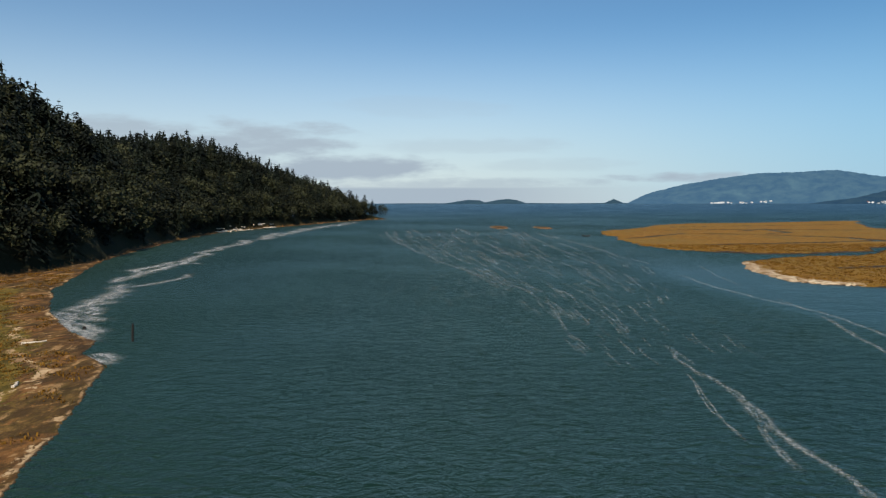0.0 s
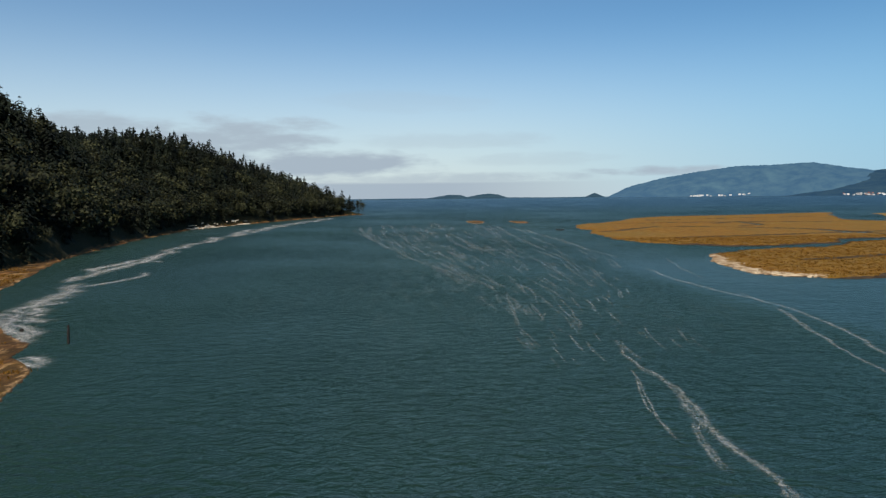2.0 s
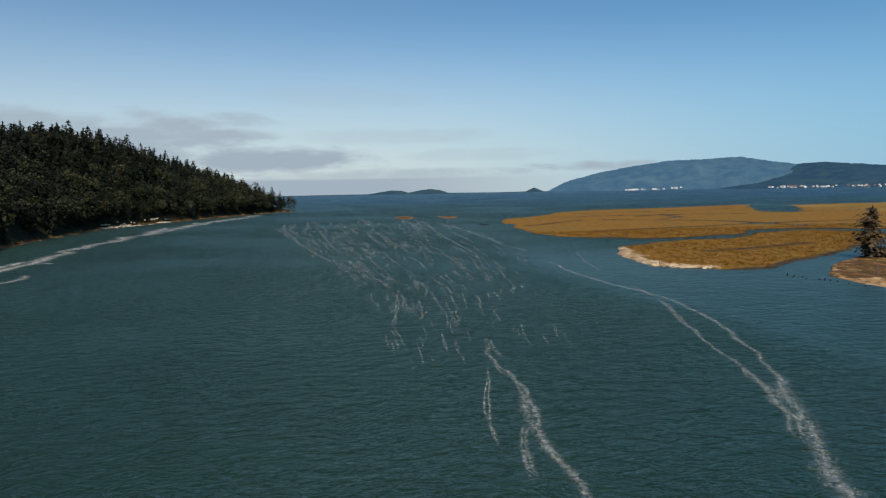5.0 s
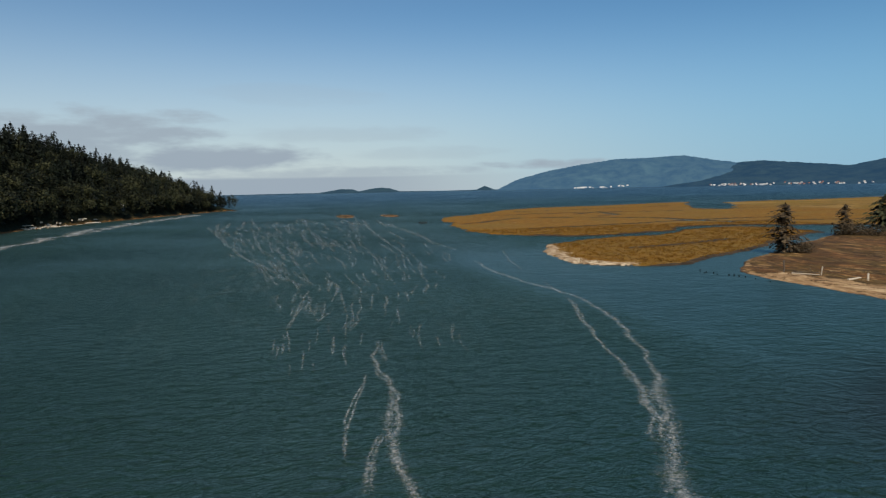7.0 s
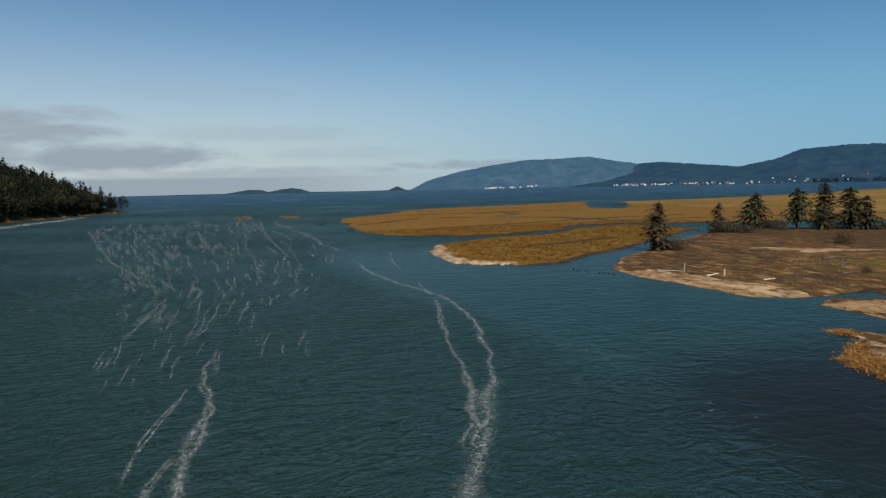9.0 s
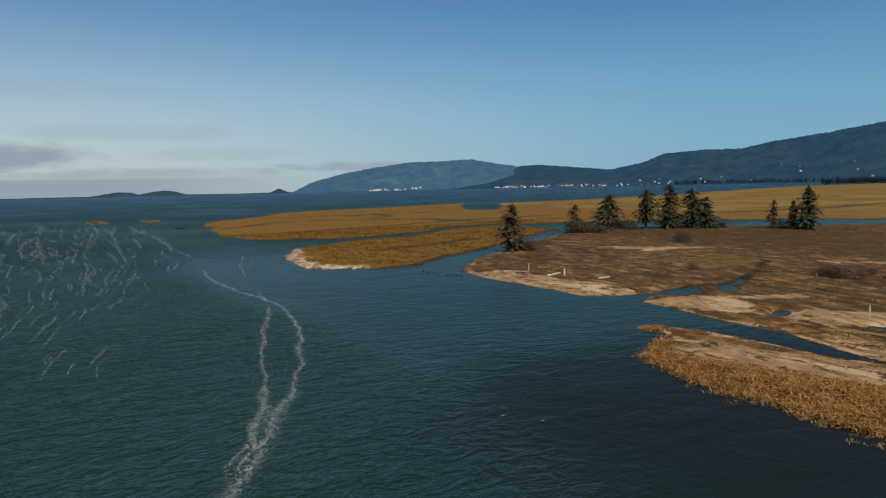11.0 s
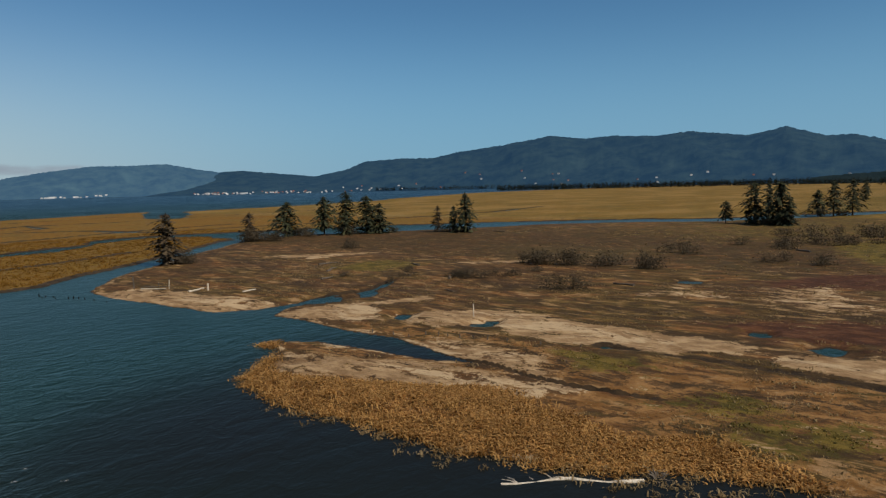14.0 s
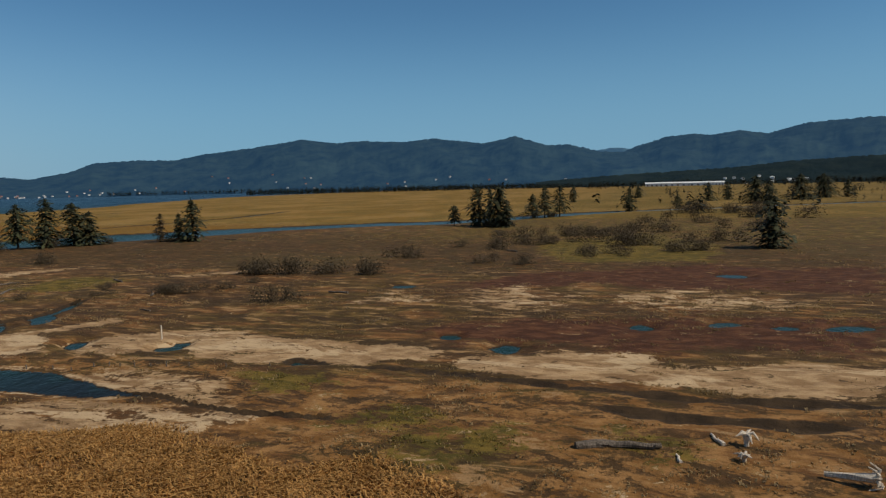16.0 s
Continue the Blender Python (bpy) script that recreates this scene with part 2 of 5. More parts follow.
    sand = n.mix(n.span(wisp, 0.45, 0.40, 0, 0.7), sand, (0.19, 0.115, 0.058))
    sand = n.mix(n.span(fine, 0.55, 0.75, 0, 0.5), sand, (0.17, 0.12, 0.07))
    col = layer(col, "sand", sand, 0.46, 0.54, 0.75)
    wet = n.mix(n.span(mid, 0.4, 0.6), (0.030, 0.022, 0.014), (0.060, 0.042, 0.025))
    col = layer(col, "wet", wet, 0.42, 0.6, 0.30)
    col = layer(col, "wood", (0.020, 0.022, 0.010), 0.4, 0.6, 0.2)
    speck = n.noise(0.9, 9, 0.78, n.stretched(1.6, 0.8))
    col = n.mix(n.span(speck, 0.52, 0.70, 0, 0.48), col, (0.055, 0.034, 0.015))
    col = n.mix(n.span(speck, 0.42, 0.30, 0, 0.28), col, (0.42, 0.30, 0.17))
    warm = n.add("ShaderNodeMix")
    warm.data_type, warm.blend_type = "RGBA", "MULTIPLY"
    n.put(n.math("SUBTRACT", 1.0, n.attr("gold")), warm.inputs["Factor"])
    n.put(col, warm.inputs["A"]), n.put((0.90, 0.80, 0.66), warm.inputs["B"])
    col = warm.outputs["Result"]
    rise = n.bump(mid, 0.7, 0.35)
    return n.done(col, n.bump(fine, 0.8, 0.16, rise))


def make_leaf(name, dark, light, old=None, thin=0.0):
    n = Nodes(name, 0.75, 0.2)
    tone = n.math("ADD", n.math("MULTIPLY", n.island(), 0.55), n.math("MULTIPLY", n.attr("tone"), 0.6))
    col = n.mix(n.span(tone, 0.1, 1.0), dark, light)
    if old:
        col = n.mix(n.span(n.noise(0.6, 3), 0.55, 0.75, 0, 0.6), col, old)
    if thin:
        glow, both = n.add("ShaderNodeBsdfTranslucent"), n.add("ShaderNodeMixShader")
        n.put(col, glow.inputs["Color"])
        n.put(thin, both.inputs[0]), n.put(n.bsdf.outputs[0], both.inputs[1]), n.put(glow.outputs[0], both.inputs[2])
        n.put(both.outputs[0], n.nt.nodes["Material Output"].inputs["Surface"])
    return n.done(col)


def make_wood(name, dark, light, scale=3.0):
    n = Nodes(name, 0.85, 0.25)
    grain = n.noise(scale, 6, 0.65, n.stretched(4, 4, 0.6), 0.5)
    col = n.mix(n.span(grain, 0.35, 0.7), dark, light)
    return n.done(n.mix(n.span(n.noise(scale * 0.4, 3), 0.55, 0.8, 0, 0.6), col, dark), n.bump(grain, 0.6, 0.04))


def make_foam(name, lo, hi, density, most):
    n = Nodes(name, 0.55, 0.3)
    lace = n.noise(2.4, 9, 0.80, n.stretched(1.0, 0.6), 2.0)
    fine = n.noise(7.0, 4, 0.65)
    cover = n.math("ADD", n.math("MULTIPLY", n.math("SUBTRACT", lace, 0.5), 3.4), n.math("MULTIPLY", n.math("SUBTRACT", fine, 0.5), 1.2))
    cover = n.math("ADD", cover, n.math("MULTIPLY", n.attr("edge"), density))
    n.put(n.span(cover, lo, hi, 0.0, most), n.bsdf.inputs["Alpha"])
    return n.done(n.mix(fine, (0.55, 0.56, 0.54), (0.78, 0.78, 0.75)), n.bump(fine, 0.5, 0.1))


def make_hazed_hill(name, low, high, haze_glow):
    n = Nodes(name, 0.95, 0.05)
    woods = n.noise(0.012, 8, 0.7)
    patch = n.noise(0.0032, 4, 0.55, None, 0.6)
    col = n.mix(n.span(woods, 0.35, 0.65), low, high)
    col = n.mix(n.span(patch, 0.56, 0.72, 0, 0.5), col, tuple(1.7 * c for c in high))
    # aerial haze is painted on: the hill itself glows faintly blue
    n.put(haze_glow, n.bsdf.inputs["Emission Color"])
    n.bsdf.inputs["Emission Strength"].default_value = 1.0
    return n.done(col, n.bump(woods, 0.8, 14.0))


def make_paint(name, a, b, rough=0.7):
    n = Nodes(name, rough, 0.3)
    return n.done(n.mix(n.span(n.noise(1.4, 5, 0.65), 0.4, 0.7), a, b))


M_WATER, M_GROUND = make_water(), make_ground()
M_NEEDLE = make_leaf("spruce_needles", (0.011, 0.015, 0.007), (0.056, 0.058, 0.024), (0.075, 0.052, 0.028))
M_RUSTY = make_leaf("rusty_spruce_needles", (0.022, 0.016, 0.010), (0.100, 0.070, 0.038), (0.070, 0.064, 0.030))
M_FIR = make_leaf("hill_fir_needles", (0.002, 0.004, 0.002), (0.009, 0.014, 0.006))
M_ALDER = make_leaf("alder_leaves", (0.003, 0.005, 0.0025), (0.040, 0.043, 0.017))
M_SHRUB = make_leaf("shrub_twigs", (0.062, 0.047, 0.028), (0.110, 0.082, 0.048), None, 0.3)
M_REED = make_leaf("dry_reed", (0.18, 0.080, 0.016), (0.66, 0.385, 0.13), None, 0.45)
M_CORD = make_leaf("cordgrass", (0.10, 0.046, 0.006), (0.30, 0.150, 0.020), None, 0.4)
M_STRAW = make_leaf("dry_grass", (0.17, 0.11, 0.045), (0.44, 0.31, 0.15), None, 0.45)
M_MOSS = make_leaf("marsh_green", (0.11, 0.085, 0.020), (0.27, 0.20, 0.055), None, 0.45)
M_BARK = make_wood("bark", (0.030, 0.024, 0.018), (0.095, 0.075, 0.055))
M_DRIFT = make_wood("bleached_driftwood", (0.40, 0.33, 0.24), (0.78, 0.69, 0.56))
M_OLDLOG = make_wood("weathered_log", (0.045, 0.035, 0.026), (0.21, 0.17, 0.13))
M_PILE = make_wood("wet_piling", (0.006, 0.006, 0.006), (0.028, 0.024, 0.020))
M_FOAM, M_SURF = make_foam("drifting_foam", 0.32, 1.4, 0.64, 0.74), make_foam("surf_foam", 0.30, 1.0, 0.66, 0.85)
M_WISP = make_foam("thin_froth", 0.34, 1.3, 0.72, 0.44)
M_WHITE, M_GREY = make_paint("white_siding", (0.62, 0.62, 0.60), (0.80, 0.80, 0.78)), make_paint("grey_roofing", (0.16, 0.16, 0.17), (0.30, 0.29, 0.28))
M_RUST, M_PANE = make_paint("rusty_red_roof", (0.22, 0.06, 0.035), (0.36, 0.13, 0.07)), make_paint("dark_glass", (0.02, 0.025, 0.03), (0.04, 0.045, 0.05), 0.15)
M_HULL = make_paint("dark_hull", (0.03, 0.035, 0.04), (0.07, 0.075, 0.08), 0.4)
# glow colours that stand in for blue haze, stronger on farther hills
HAZE_GLOW_FAR, HAZE_GLOW_NEAR, HAZE_GLOW_FOOT = (0.036, 0.088, 0.165), (0.014, 0.043, 0.088), (0.004, 0.009, 0.015)
M_RANGE_FAR = make_hazed_hill("hazed_far_forest", (0.008, 0.018, 0.018), (0.030, 0.050, 0.040), HAZE_GLOW_FAR)
M_RANGE_NEAR = make_hazed_hill("hazed_near_forest", (0.004, 0.009, 0.009), (0.019, 0.030, 0.022), HAZE_GLOW_NEAR)
M_SPIT = make_hazed_hill("hazed_spit_forest", (0.006, 0.012, 0.012), (0.016, 0.026, 0.022), (0.020, 0.048, 0.080))
M_FIR_HILL = make_hazed_hill("hazed_foothill_forest", (0.004, 0.009, 0.007), (0.012, 0.018, 0.012), HAZE_GLOW_FOOT)


# ---- mesh helpers ----
def mesh_from(name, verts, faces, material, smooth=False, **attrs):
    """A mesh from arrays; faces are all triangles or all quads. attrs: floats a vertex."""
    verts, faces = np.asarray(verts, np.float32), np.asarray(faces, np.int32)
    me = bpy.data.meshes.new(name)
    k = faces.shape[1]
    me.vertices.add(len(verts)), me.loops.add(faces.size), me.polygons.add(len(faces))
    me.vertices.foreach_set("co", verts.ravel())
    me.loops.foreach_set("vertex_index", faces.ravel())
    me.polygons.foreach_set("loop_start", np.arange(0, faces.size, k, dtype=np.int32))
    me.polygons.foreach_set("use_smooth", np.full(len(faces), smooth))
    for key, values in attrs.items():
        me.attributes.new(key, "FLOAT", "POINT").data.foreach_set("value", np.asarray(values, np.float32).ravel())
    me.materials.append(material)
    me.update(calc_edges=True)
    return me


def part(name, bm, material, parent, label=""):
    """Links a bmesh, or a ready mesh, as one object under a thing."""
    if isinstance(bm, bmesh.types.BMesh):
        me = bpy.data.meshes.new(name)
        bm.to_mesh(me), bm.free()
        me.materials.append(material)
    else:
        me = bm
    ob = new(name, me)
    ob.parent = parent
    return tagged(ob, label)


TABLES = {}


def value_noise(x, y, size, seed=0):
    """Smooth noise from 0 to 1 over the plane, with cells of that size."""
    if seed not in TABLES:
        TABLES[seed] = np.random.RandomState(seed).rand(256, 256)
    table = TABLES[seed]
    u, v = np.asarray(x) / size, np.asarray(y) / size
    i, j = np.floor(u).astype(int), np.floor(v).astype(int)
    f, g = u - i, v - j
    f, g = f * f * (3 - 2 * f), g * g * (3 - 2 * g)
    a, b, c, d = (table[(i + p) % 256, (j + q) % 256] for p, q in ((0, 0), (1, 0), (0, 1), (1, 1)))
    return (a * (1 - f) + b * f) * (1 - g) + (c * (1 - f) + d * f) * g


def fractal(x, y, size, octaves=3, seed=0):
    total, weight = 0.0, 0.0
    for k in range(octaves):
        total, weight = total + value_noise(x, y, size / 2**k, seed + k) * 0.55**k, weight + 0.55**k
    return total / weight


def smooth(a, b, x):
    t = np.clip((x - a) / (b - a), 0, 1)
    return t * t * (3 - 2 * t)


def inside(poly, x, y):
    """The distance to a closed outline, positive within it."""
    x, y = np.asarray(x, np.float64), np.asarray(y, np.float64)
    best, odd = np.full(x.shape, 1e18), np.zeros(x.shape, bool)
    for (ax, ay), (bx, by) in zip(poly, poly[1:] + poly[:1]):
        dx, dy = bx - ax, by - ay
        t = np.clip(((x - ax) * dx + (y - ay) * dy) / max(dx * dx + dy * dy, 1e-9), 0, 1)
        best = np.minimum(best, (x - ax - t * dx) ** 2 + (y - ay - t * dy) ** 2)
        if ay != by:
            odd ^= ((ay > y) != (by > y)) & (x < dx * (y - ay) / dy + ax)
    return np.where(odd, 1, -1) * np.sqrt(best)


def along(line, x, y):
    """The distance to an open line."""
    best = np.full(np.shape(x), 1e18)
    for (ax, ay), (bx, by) in zip(line, line[1:]):
        dx, dy = bx - ax, by - ay
        t = np.clip(((x - ax) * dx + (y - ay) * dy) / (dx * dx + dy * dy), 0, 1)
        best = np.minimum(best, (x - ax - t * dx) ** 2 + (y - ay - t * dy) ** 2)
    return np.sqrt(best)


# ---- the plan ----
WEST_SHORE = [(-25, 30), (-27, 46), (-31, 58), (-33, 66), (-38, 82), (-45, 88), (-47, 95), (-57, 107), (-68, 121), (-83, 148), (-94, 176), (-108, 216),
              (-121, 271), (-128, 319), (-139, 407), (-135, 453), (-122, 511), (-109, 571), (-92, 645), (-78, 705), (-58, 724)]
WEST = [(-700, -200), (-40, -200), (-24, -60)] + WEST_SHORE + [(-76, 738), (-110, 748), (-200, 765), (-700, 800)]
MEADOW = [(89, 393), (85, 330), (85, 288), (90, 264), (98, 253), (113, 243), (132, 243), (146, 248), (157, 255), (168, 269), (190, 273), (208, 267), (240, 250), (278, 230), (313, 197),
          (340, 165), (359, 139), (372, 110), (400, 85), (438, 62), (464, 34), (700, -300), (1500, -3000), (4700, -3000), (4700, 1100), (2700, 960), (2314, 1050), (1431, 995),
          (1040, 830), (686, 656), (543, 600), (460, 593), (377, 569), (312, 445), (293, 429), (281, 462), (363, 606), (331, 599), (258, 562), (208, 559), (151, 506), (100, 417)]
ISLET = [(87, 200), (82, 176), (82, 162), (86.5, 154.5), (93, 151.5), (99, 148.5), (106, 152), (116, 161.5), (127, 169), (140, 177), (159, 193), (186, 216), (197, 222), (200, 250), (188, 261), (176, 260), (165, 255), (153, 242), (138, 231), (119, 230), (107, 222), (97, 215), (92, 212)]
FLATS = [(188, 208), (159, 186), (138, 168), (120, 153), (107, 136), (106, 125), (107, 110), (108, 97), (113, 93), (117, 92.6), (123, 91.6), (123, 90.8), (117, 90.4),
         (111, 87), (111, 80), (110, 74), (109.5, 69), (110.3, 63), (108, 56), (106, 51.5), (105, 53), (105, 60), (104, 69), (102, 73), (99, 74), (98, 69),
         (89, 63), (87.5, 57), (86.5, 50), (87.5, 44), (87, 38), (88, 32), (89.5, 27), (92.5, 23), (94, 16), (92, 8), (88, -10), (78, -40), (60, -150), (0, -400), (0, -3000), (1500, -3000),
         (700, -310), (462, 26), (428, 50), (388, 73), (353, 99), (339, 132), (314, 161), (282, 177), (254, 195), (226, 216), (203, 219)]
GULLIES = [[(92, 340), (103, 349), (115, 363), (135, 385), (153, 380), (178, 366), (199, 340), (202, 315), (207, 290)], [(181, 416), (205, 439), (199, 395), (181, 382)], [(112, 290), (160, 300), (215, 318), (262, 322)], [(120, 430), (180, 438), (250, 424), (330, 440), (520, 450)],
           [(160, 480), (230, 500), (300, 520)], [(205, 300), (260, 285), (330, 270), (420, 260), (520, 280)], [(110, 190), (128, 196), (150, 206)]]
BARS = ((39, 493, 7, 30), (69, 483, 6.5, 26))
DITCHES = [[(106.5, 53), (106, 47), (104.8, 42), (104, 36), (104.5, 29)], [(121, 91), (128, 93), (133, 91), (138, 92), (146, 96)], [(119, 40), (118.5, 23), (116.3, 12), (116, 3), (116.5, -6), (117.5, -30)], [(112, 10), (111.2, 4), (111, -3), (112, -12)]]
SAND_UPPER = [[(113, 87), (117, 87), (123, 84), (130, 80), (135, 78), (132, 74), (126, 77), (124, 79), (115.2, 70.4), (113, 74), (112, 83)],
        [(120, 71), (124, 69), (129, 63), (131, 59), (128.4, 48.6), (127.8, 39.8), (128.2, 33.6), (126.5, 27.2), (122.2, 27.1), (122.0, 31.3), (118.4, 33.7), (118.3, 38.1), (117.7, 43.9), (117.9, 51.5), (120.8, 56.9), (123.2, 57.0), (119.2, 59.1), (116.4, 61.9), (116.5, 65.6)],
        [(123.6, 25.8), (129.2, 14.1), (129.2, 5.6), (124.2, 4.0), (128.8, -7.2), (128.7, -14.9), (118.6, -12.2), (117.6, -1.2), (118.7, 7.8), (118.8, 17.9), (120.0, 24.6)]]
BEACH = [(106, 133), (113, 129), (116, 114), (118, 100), (117, 93), (113, 90), (108, 93), (105, 104), (104, 118)]
SAND_LOWER = [[(98.4, 69.8), (100.5, 62.3), (101.4, 54.1), (102.7, 48.3), (104.1, 41.7), (105.2, 35.4), (101.7, 35.6), (98.7, 40.1), (97.5, 45.0), (94.8, 48.7), (93.9, 54.3), (92.4, 60.5), (90.2, 61.0), (92.9, 63.5)],
        [(108, 106), (113, 104), (117, 94), (117, 89), (113, 89), (109, 92), (106, 96), (106, 102)],
        [(106.8, 58.8), (110.9, 58.6), (113.4, 51.3), (112.3, 43.4), (110.9, 41.2), (104.2, 38.2), (103.7, 41.4), (105.7, 48.1), (104.4, 53.4)],
        [(174, 102), (189, 92), (188, 83), (173, 97)],
        [(162, 157), (173, 150), (186, 136), (164, 140)]]
PINK = [[(168, 36), (173, 26), (157, 17), (150, 19), (149, 24), (152, 30)],
        [(159, 53), (162, 42), (155, 39), (152, 48)],
        [(166, 14), (173, 6), (175, -3), (156, -2), (155, 8)],
        [(168, 5), (168, -14), (157, -12), (156, 2)]]
GREEN = [[(114.2, 44.6), (115.7, 38.7), (114.9, 31.0), (110.5, 32.5), (109.2, 37.7)],
        [(103.7, 23.7), (104.9, 19.7), (101.3, 16.9), (99.0, 19.3), (100.7, 22.7)],
        [(104.2, 30.1), (107.8, 25.1), (105.9, 19.1), (103.7, 22.8), (102.8, 28.0)],
        [(170, 123), (169, 106), (152, 106), (150, 122)],
        [(254, 40), (299, 12), (256, -10), (213, -6), (208, 26)],
        [(105.5, 19.9), (105.6, 15.0), (101.9, 12.6), (98.4, 15.2), (99.1, 17.8)],
        [(107.4, 7.9), (107.4, 1.5), (104.3, 3.4), (104.3, 7.3)]]
RED = [[(135.7, 33.4), (141.8, 27.9), (147, 15), (155, -2), (133.9, 0.1), (131.4, 13.6), (129.4, 24.9)],
        [(174, 41), (189, 29), (207, -6), (178, -4), (176, 18), (168, 34)],
        [(143.5, 16.1), (149, -4), (152, -21), (133.7, -16.3), (132.3, 0.1), (131.6, 14.5)],
        [(189, 33), (202, 2), (203, -35), (175, -28), (172, 11)]]
POOLS = ((129.4, 20.5, 2.5, 2.1), (143.5, 6.9, 2.0, 1.8), (134.0, 28.3, 1.6, 1.3), (170.2, 48.5, 2.1, 3.1), (147.4, -2.7, 1.8, 3.0), (146.8, -9.5, 1.7, 1.9), (148.0, -16.9, 2.1, 2.8), (121.6, 58.4, 1.6, 1.6), (123.8, 58.3, 1.4, 1.3), (120.2, 70.6, 2.4, 1.3), (124.3, 91.1, 3.1, 2.8), (132.8, 89.4, 3.3, 1.5), (192.5, -7.2, 3.2, 2.7))
RIDGE_Y = (0, 120, 200, 286, 315, 330, 350, 384, 420, 460, 493, 515, 556, 583, 618, 658, 707, 720, 728)
RIDGE_Z = (52, 54, 55, 54, 54, 48, 41, 39, 40, 44, 47, 49, 45, 41, 35, 30, 23, 15, 4)



def west_x(y):
    pts = np.array(WEST_SHORE, float)
    order = np.argsort(pts[:, 1])
    return np.interp(y, pts[order, 1], pts[order, 0])


def fields(x, y):
    """The ground's height and what covers it, over the plan."""
    x, y = np.asarray(x, np.float64), np.asarray(y, np.float64)
    far = np.hypot(x - 60, y - 20)
    wob = (fractal(x, y, 9, 3, 3) - 0.5) * np.clip(far / 40, 1.6, 7) + (value_noise(x, y, 1.3, 9) - 0.5) * 0.7
    creek = np.clip(far / 150, 0.25, 1.0)
    d_west, d_mead, d_islet, d_flat = (inside(p, x, y) for p in (WEST, MEADOW, ISLET, FLATS))
    d_bar = np.full(x.shape, -1e9)
    for bx, by, rx, ry in BARS:
        d_bar = np.maximum(d_bar, (1 - np.hypot((x - bx) / rx, (y - by) / ry)) * rx)
    d = np.maximum.reduce([d_west + wob * 0.6, d_mead + wob * creek * 1.3 + (fractal(x, y, 60, 3, 13) - 0.5) * 26 * smooth(280, 420, y), d_islet + wob * 1.0, d_flat + wob * 0.55, d_bar + wob * 0.3])
    main = d_flat > np.maximum.reduce([d_west, d_mead, d_islet])
    west = d_west > -12
    grass = (d_mead > -4) | (d_islet > -4)
    bank = np.where(grass & ~main, smooth(-0.8, 1.2, d) * 0.60 - 0.16, smooth(-1.0, 6, d) * 0.42 - 0.015)
    bank = np.where(d < 0, np.maximum(d * 0.25, -1.2) - 0.1, bank)
    bumps = (fractal(x, y, 5, 3, 21) - 0.5) * 0.26 + (fractal(x, y, 40, 2, 31) - 0.5) * 0.2
    z = bank + np.where(d > 0.5, bumps * smooth(0.5, 6, d), 0)
    z = np.where((d > 6) & main, np.maximum(z, 0.12), z)
    cut = np.full(x.shape, 1e9)
    for line in DITCHES:
        cut = np.minimum(cut, along(line, x, y))
    cut = np.where((x < 109) & (y < 60), cut * 1.9, cut)
    cut = cut + (fractal(x, y, 5, 3, 5) - 0.45) * np.where((x < 108) | (y > 70), 1.2, 3.0)
    z = np.where(main, z - 0.48 * smooth(1.0, 0.2, cut) * np.where(x > 110.5, np.where(y > 70, 1.0, 0.72), 1.0), z)
    gully = np.full(x.shape, 1e9)
    for line in GULLIES:
        gully = np.minimum(gully, along(line, x, y))
    gully = gully + (fractal(x, y, 22, 3, 15) - 0.5) * 5
    z = np.where(grass & ~main, z - 0.75 * smooth(2.6, 0.8, gully) * np.where(y < 230, 0.5, 1.0), z)
    # scattered brackish pools on the red flats
    pool = np.zeros(x.shape)
    for px, py, deep, wide in POOLS:
        u, v = (x - px) * 0.83 + (y - py) * 0.56, (y - py) * 0.83 - (x - px) * 0.56
        pool = np.maximum(pool, smooth(1.9, 0.7, np.hypot(u / deep, v / wide) + (fractal(x, y, 3.5, 3, 55) - 0.5) * 1.1))
    pool = pool * main
    z = np.where(pool > 0, z * (1 - pool) - 0.03 * pool, z)
    # the wooded hill of the west bank
    back = west_x(y) - x
    foot = np.where(y < 230, np.maximum(14, -104 - x + back), 9.0)
    climb = np.clip((back - np.where(y < 230, west_x(y) + 112, 4)) / 58, 0, None)
    hill = np.interp(y, RIDGE_Y, RIDGE_Z) * np.where(climb < 1, climb**0.85, 1.0) + (fractal(x, y, 46, 3, 71) - 0.5) * 15 * smooth(1.2, 0.7, climb) * np.clip(climb, 0, 1)
    z = np.where(west & (climb > 0), z + hill, z)
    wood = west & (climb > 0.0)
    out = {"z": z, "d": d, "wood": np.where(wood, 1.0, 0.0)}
    soft = (fractal(x, y, 6, 3, 81) - 0.5) * 5

    def cover(polys, edge):
        m = np.full(x.shape, -1e9)
        for p in polys:
            m = np.maximum(m, inside(p, x, y))
        return smooth(-edge, edge, m + soft * edge * 0.4)

    inland = smooth(280, 420, x)
    out["gold"] = np.where(grass & ~main, 1.0 - inland * 0.9, 0.0)
    out["meadow"] = np.where(grass & ~main, inland, smooth(330, 420, x) * main * 0.8)
    out["sand"] = np.maximum(np.maximum(np.maximum(cover(SAND_UPPER, 1.6) * 0.86, np.maximum(cover(SAND_LOWER, 2.2) * 0.70, cover([BEACH], 1.6) * 0.72)), cover(PINK, 5.0) * 0.56), np.where(main | (d_bar > -3), smooth(2.6, 0.6, d) * 0.46, 0)) * np.where(d_bar > -3, 1, main)
    out["sand"] = np.maximum(out["sand"], np.where(d_islet > -2, smooth(7, 2, d) * smooth(100, 88, x) * 0.75, 0))
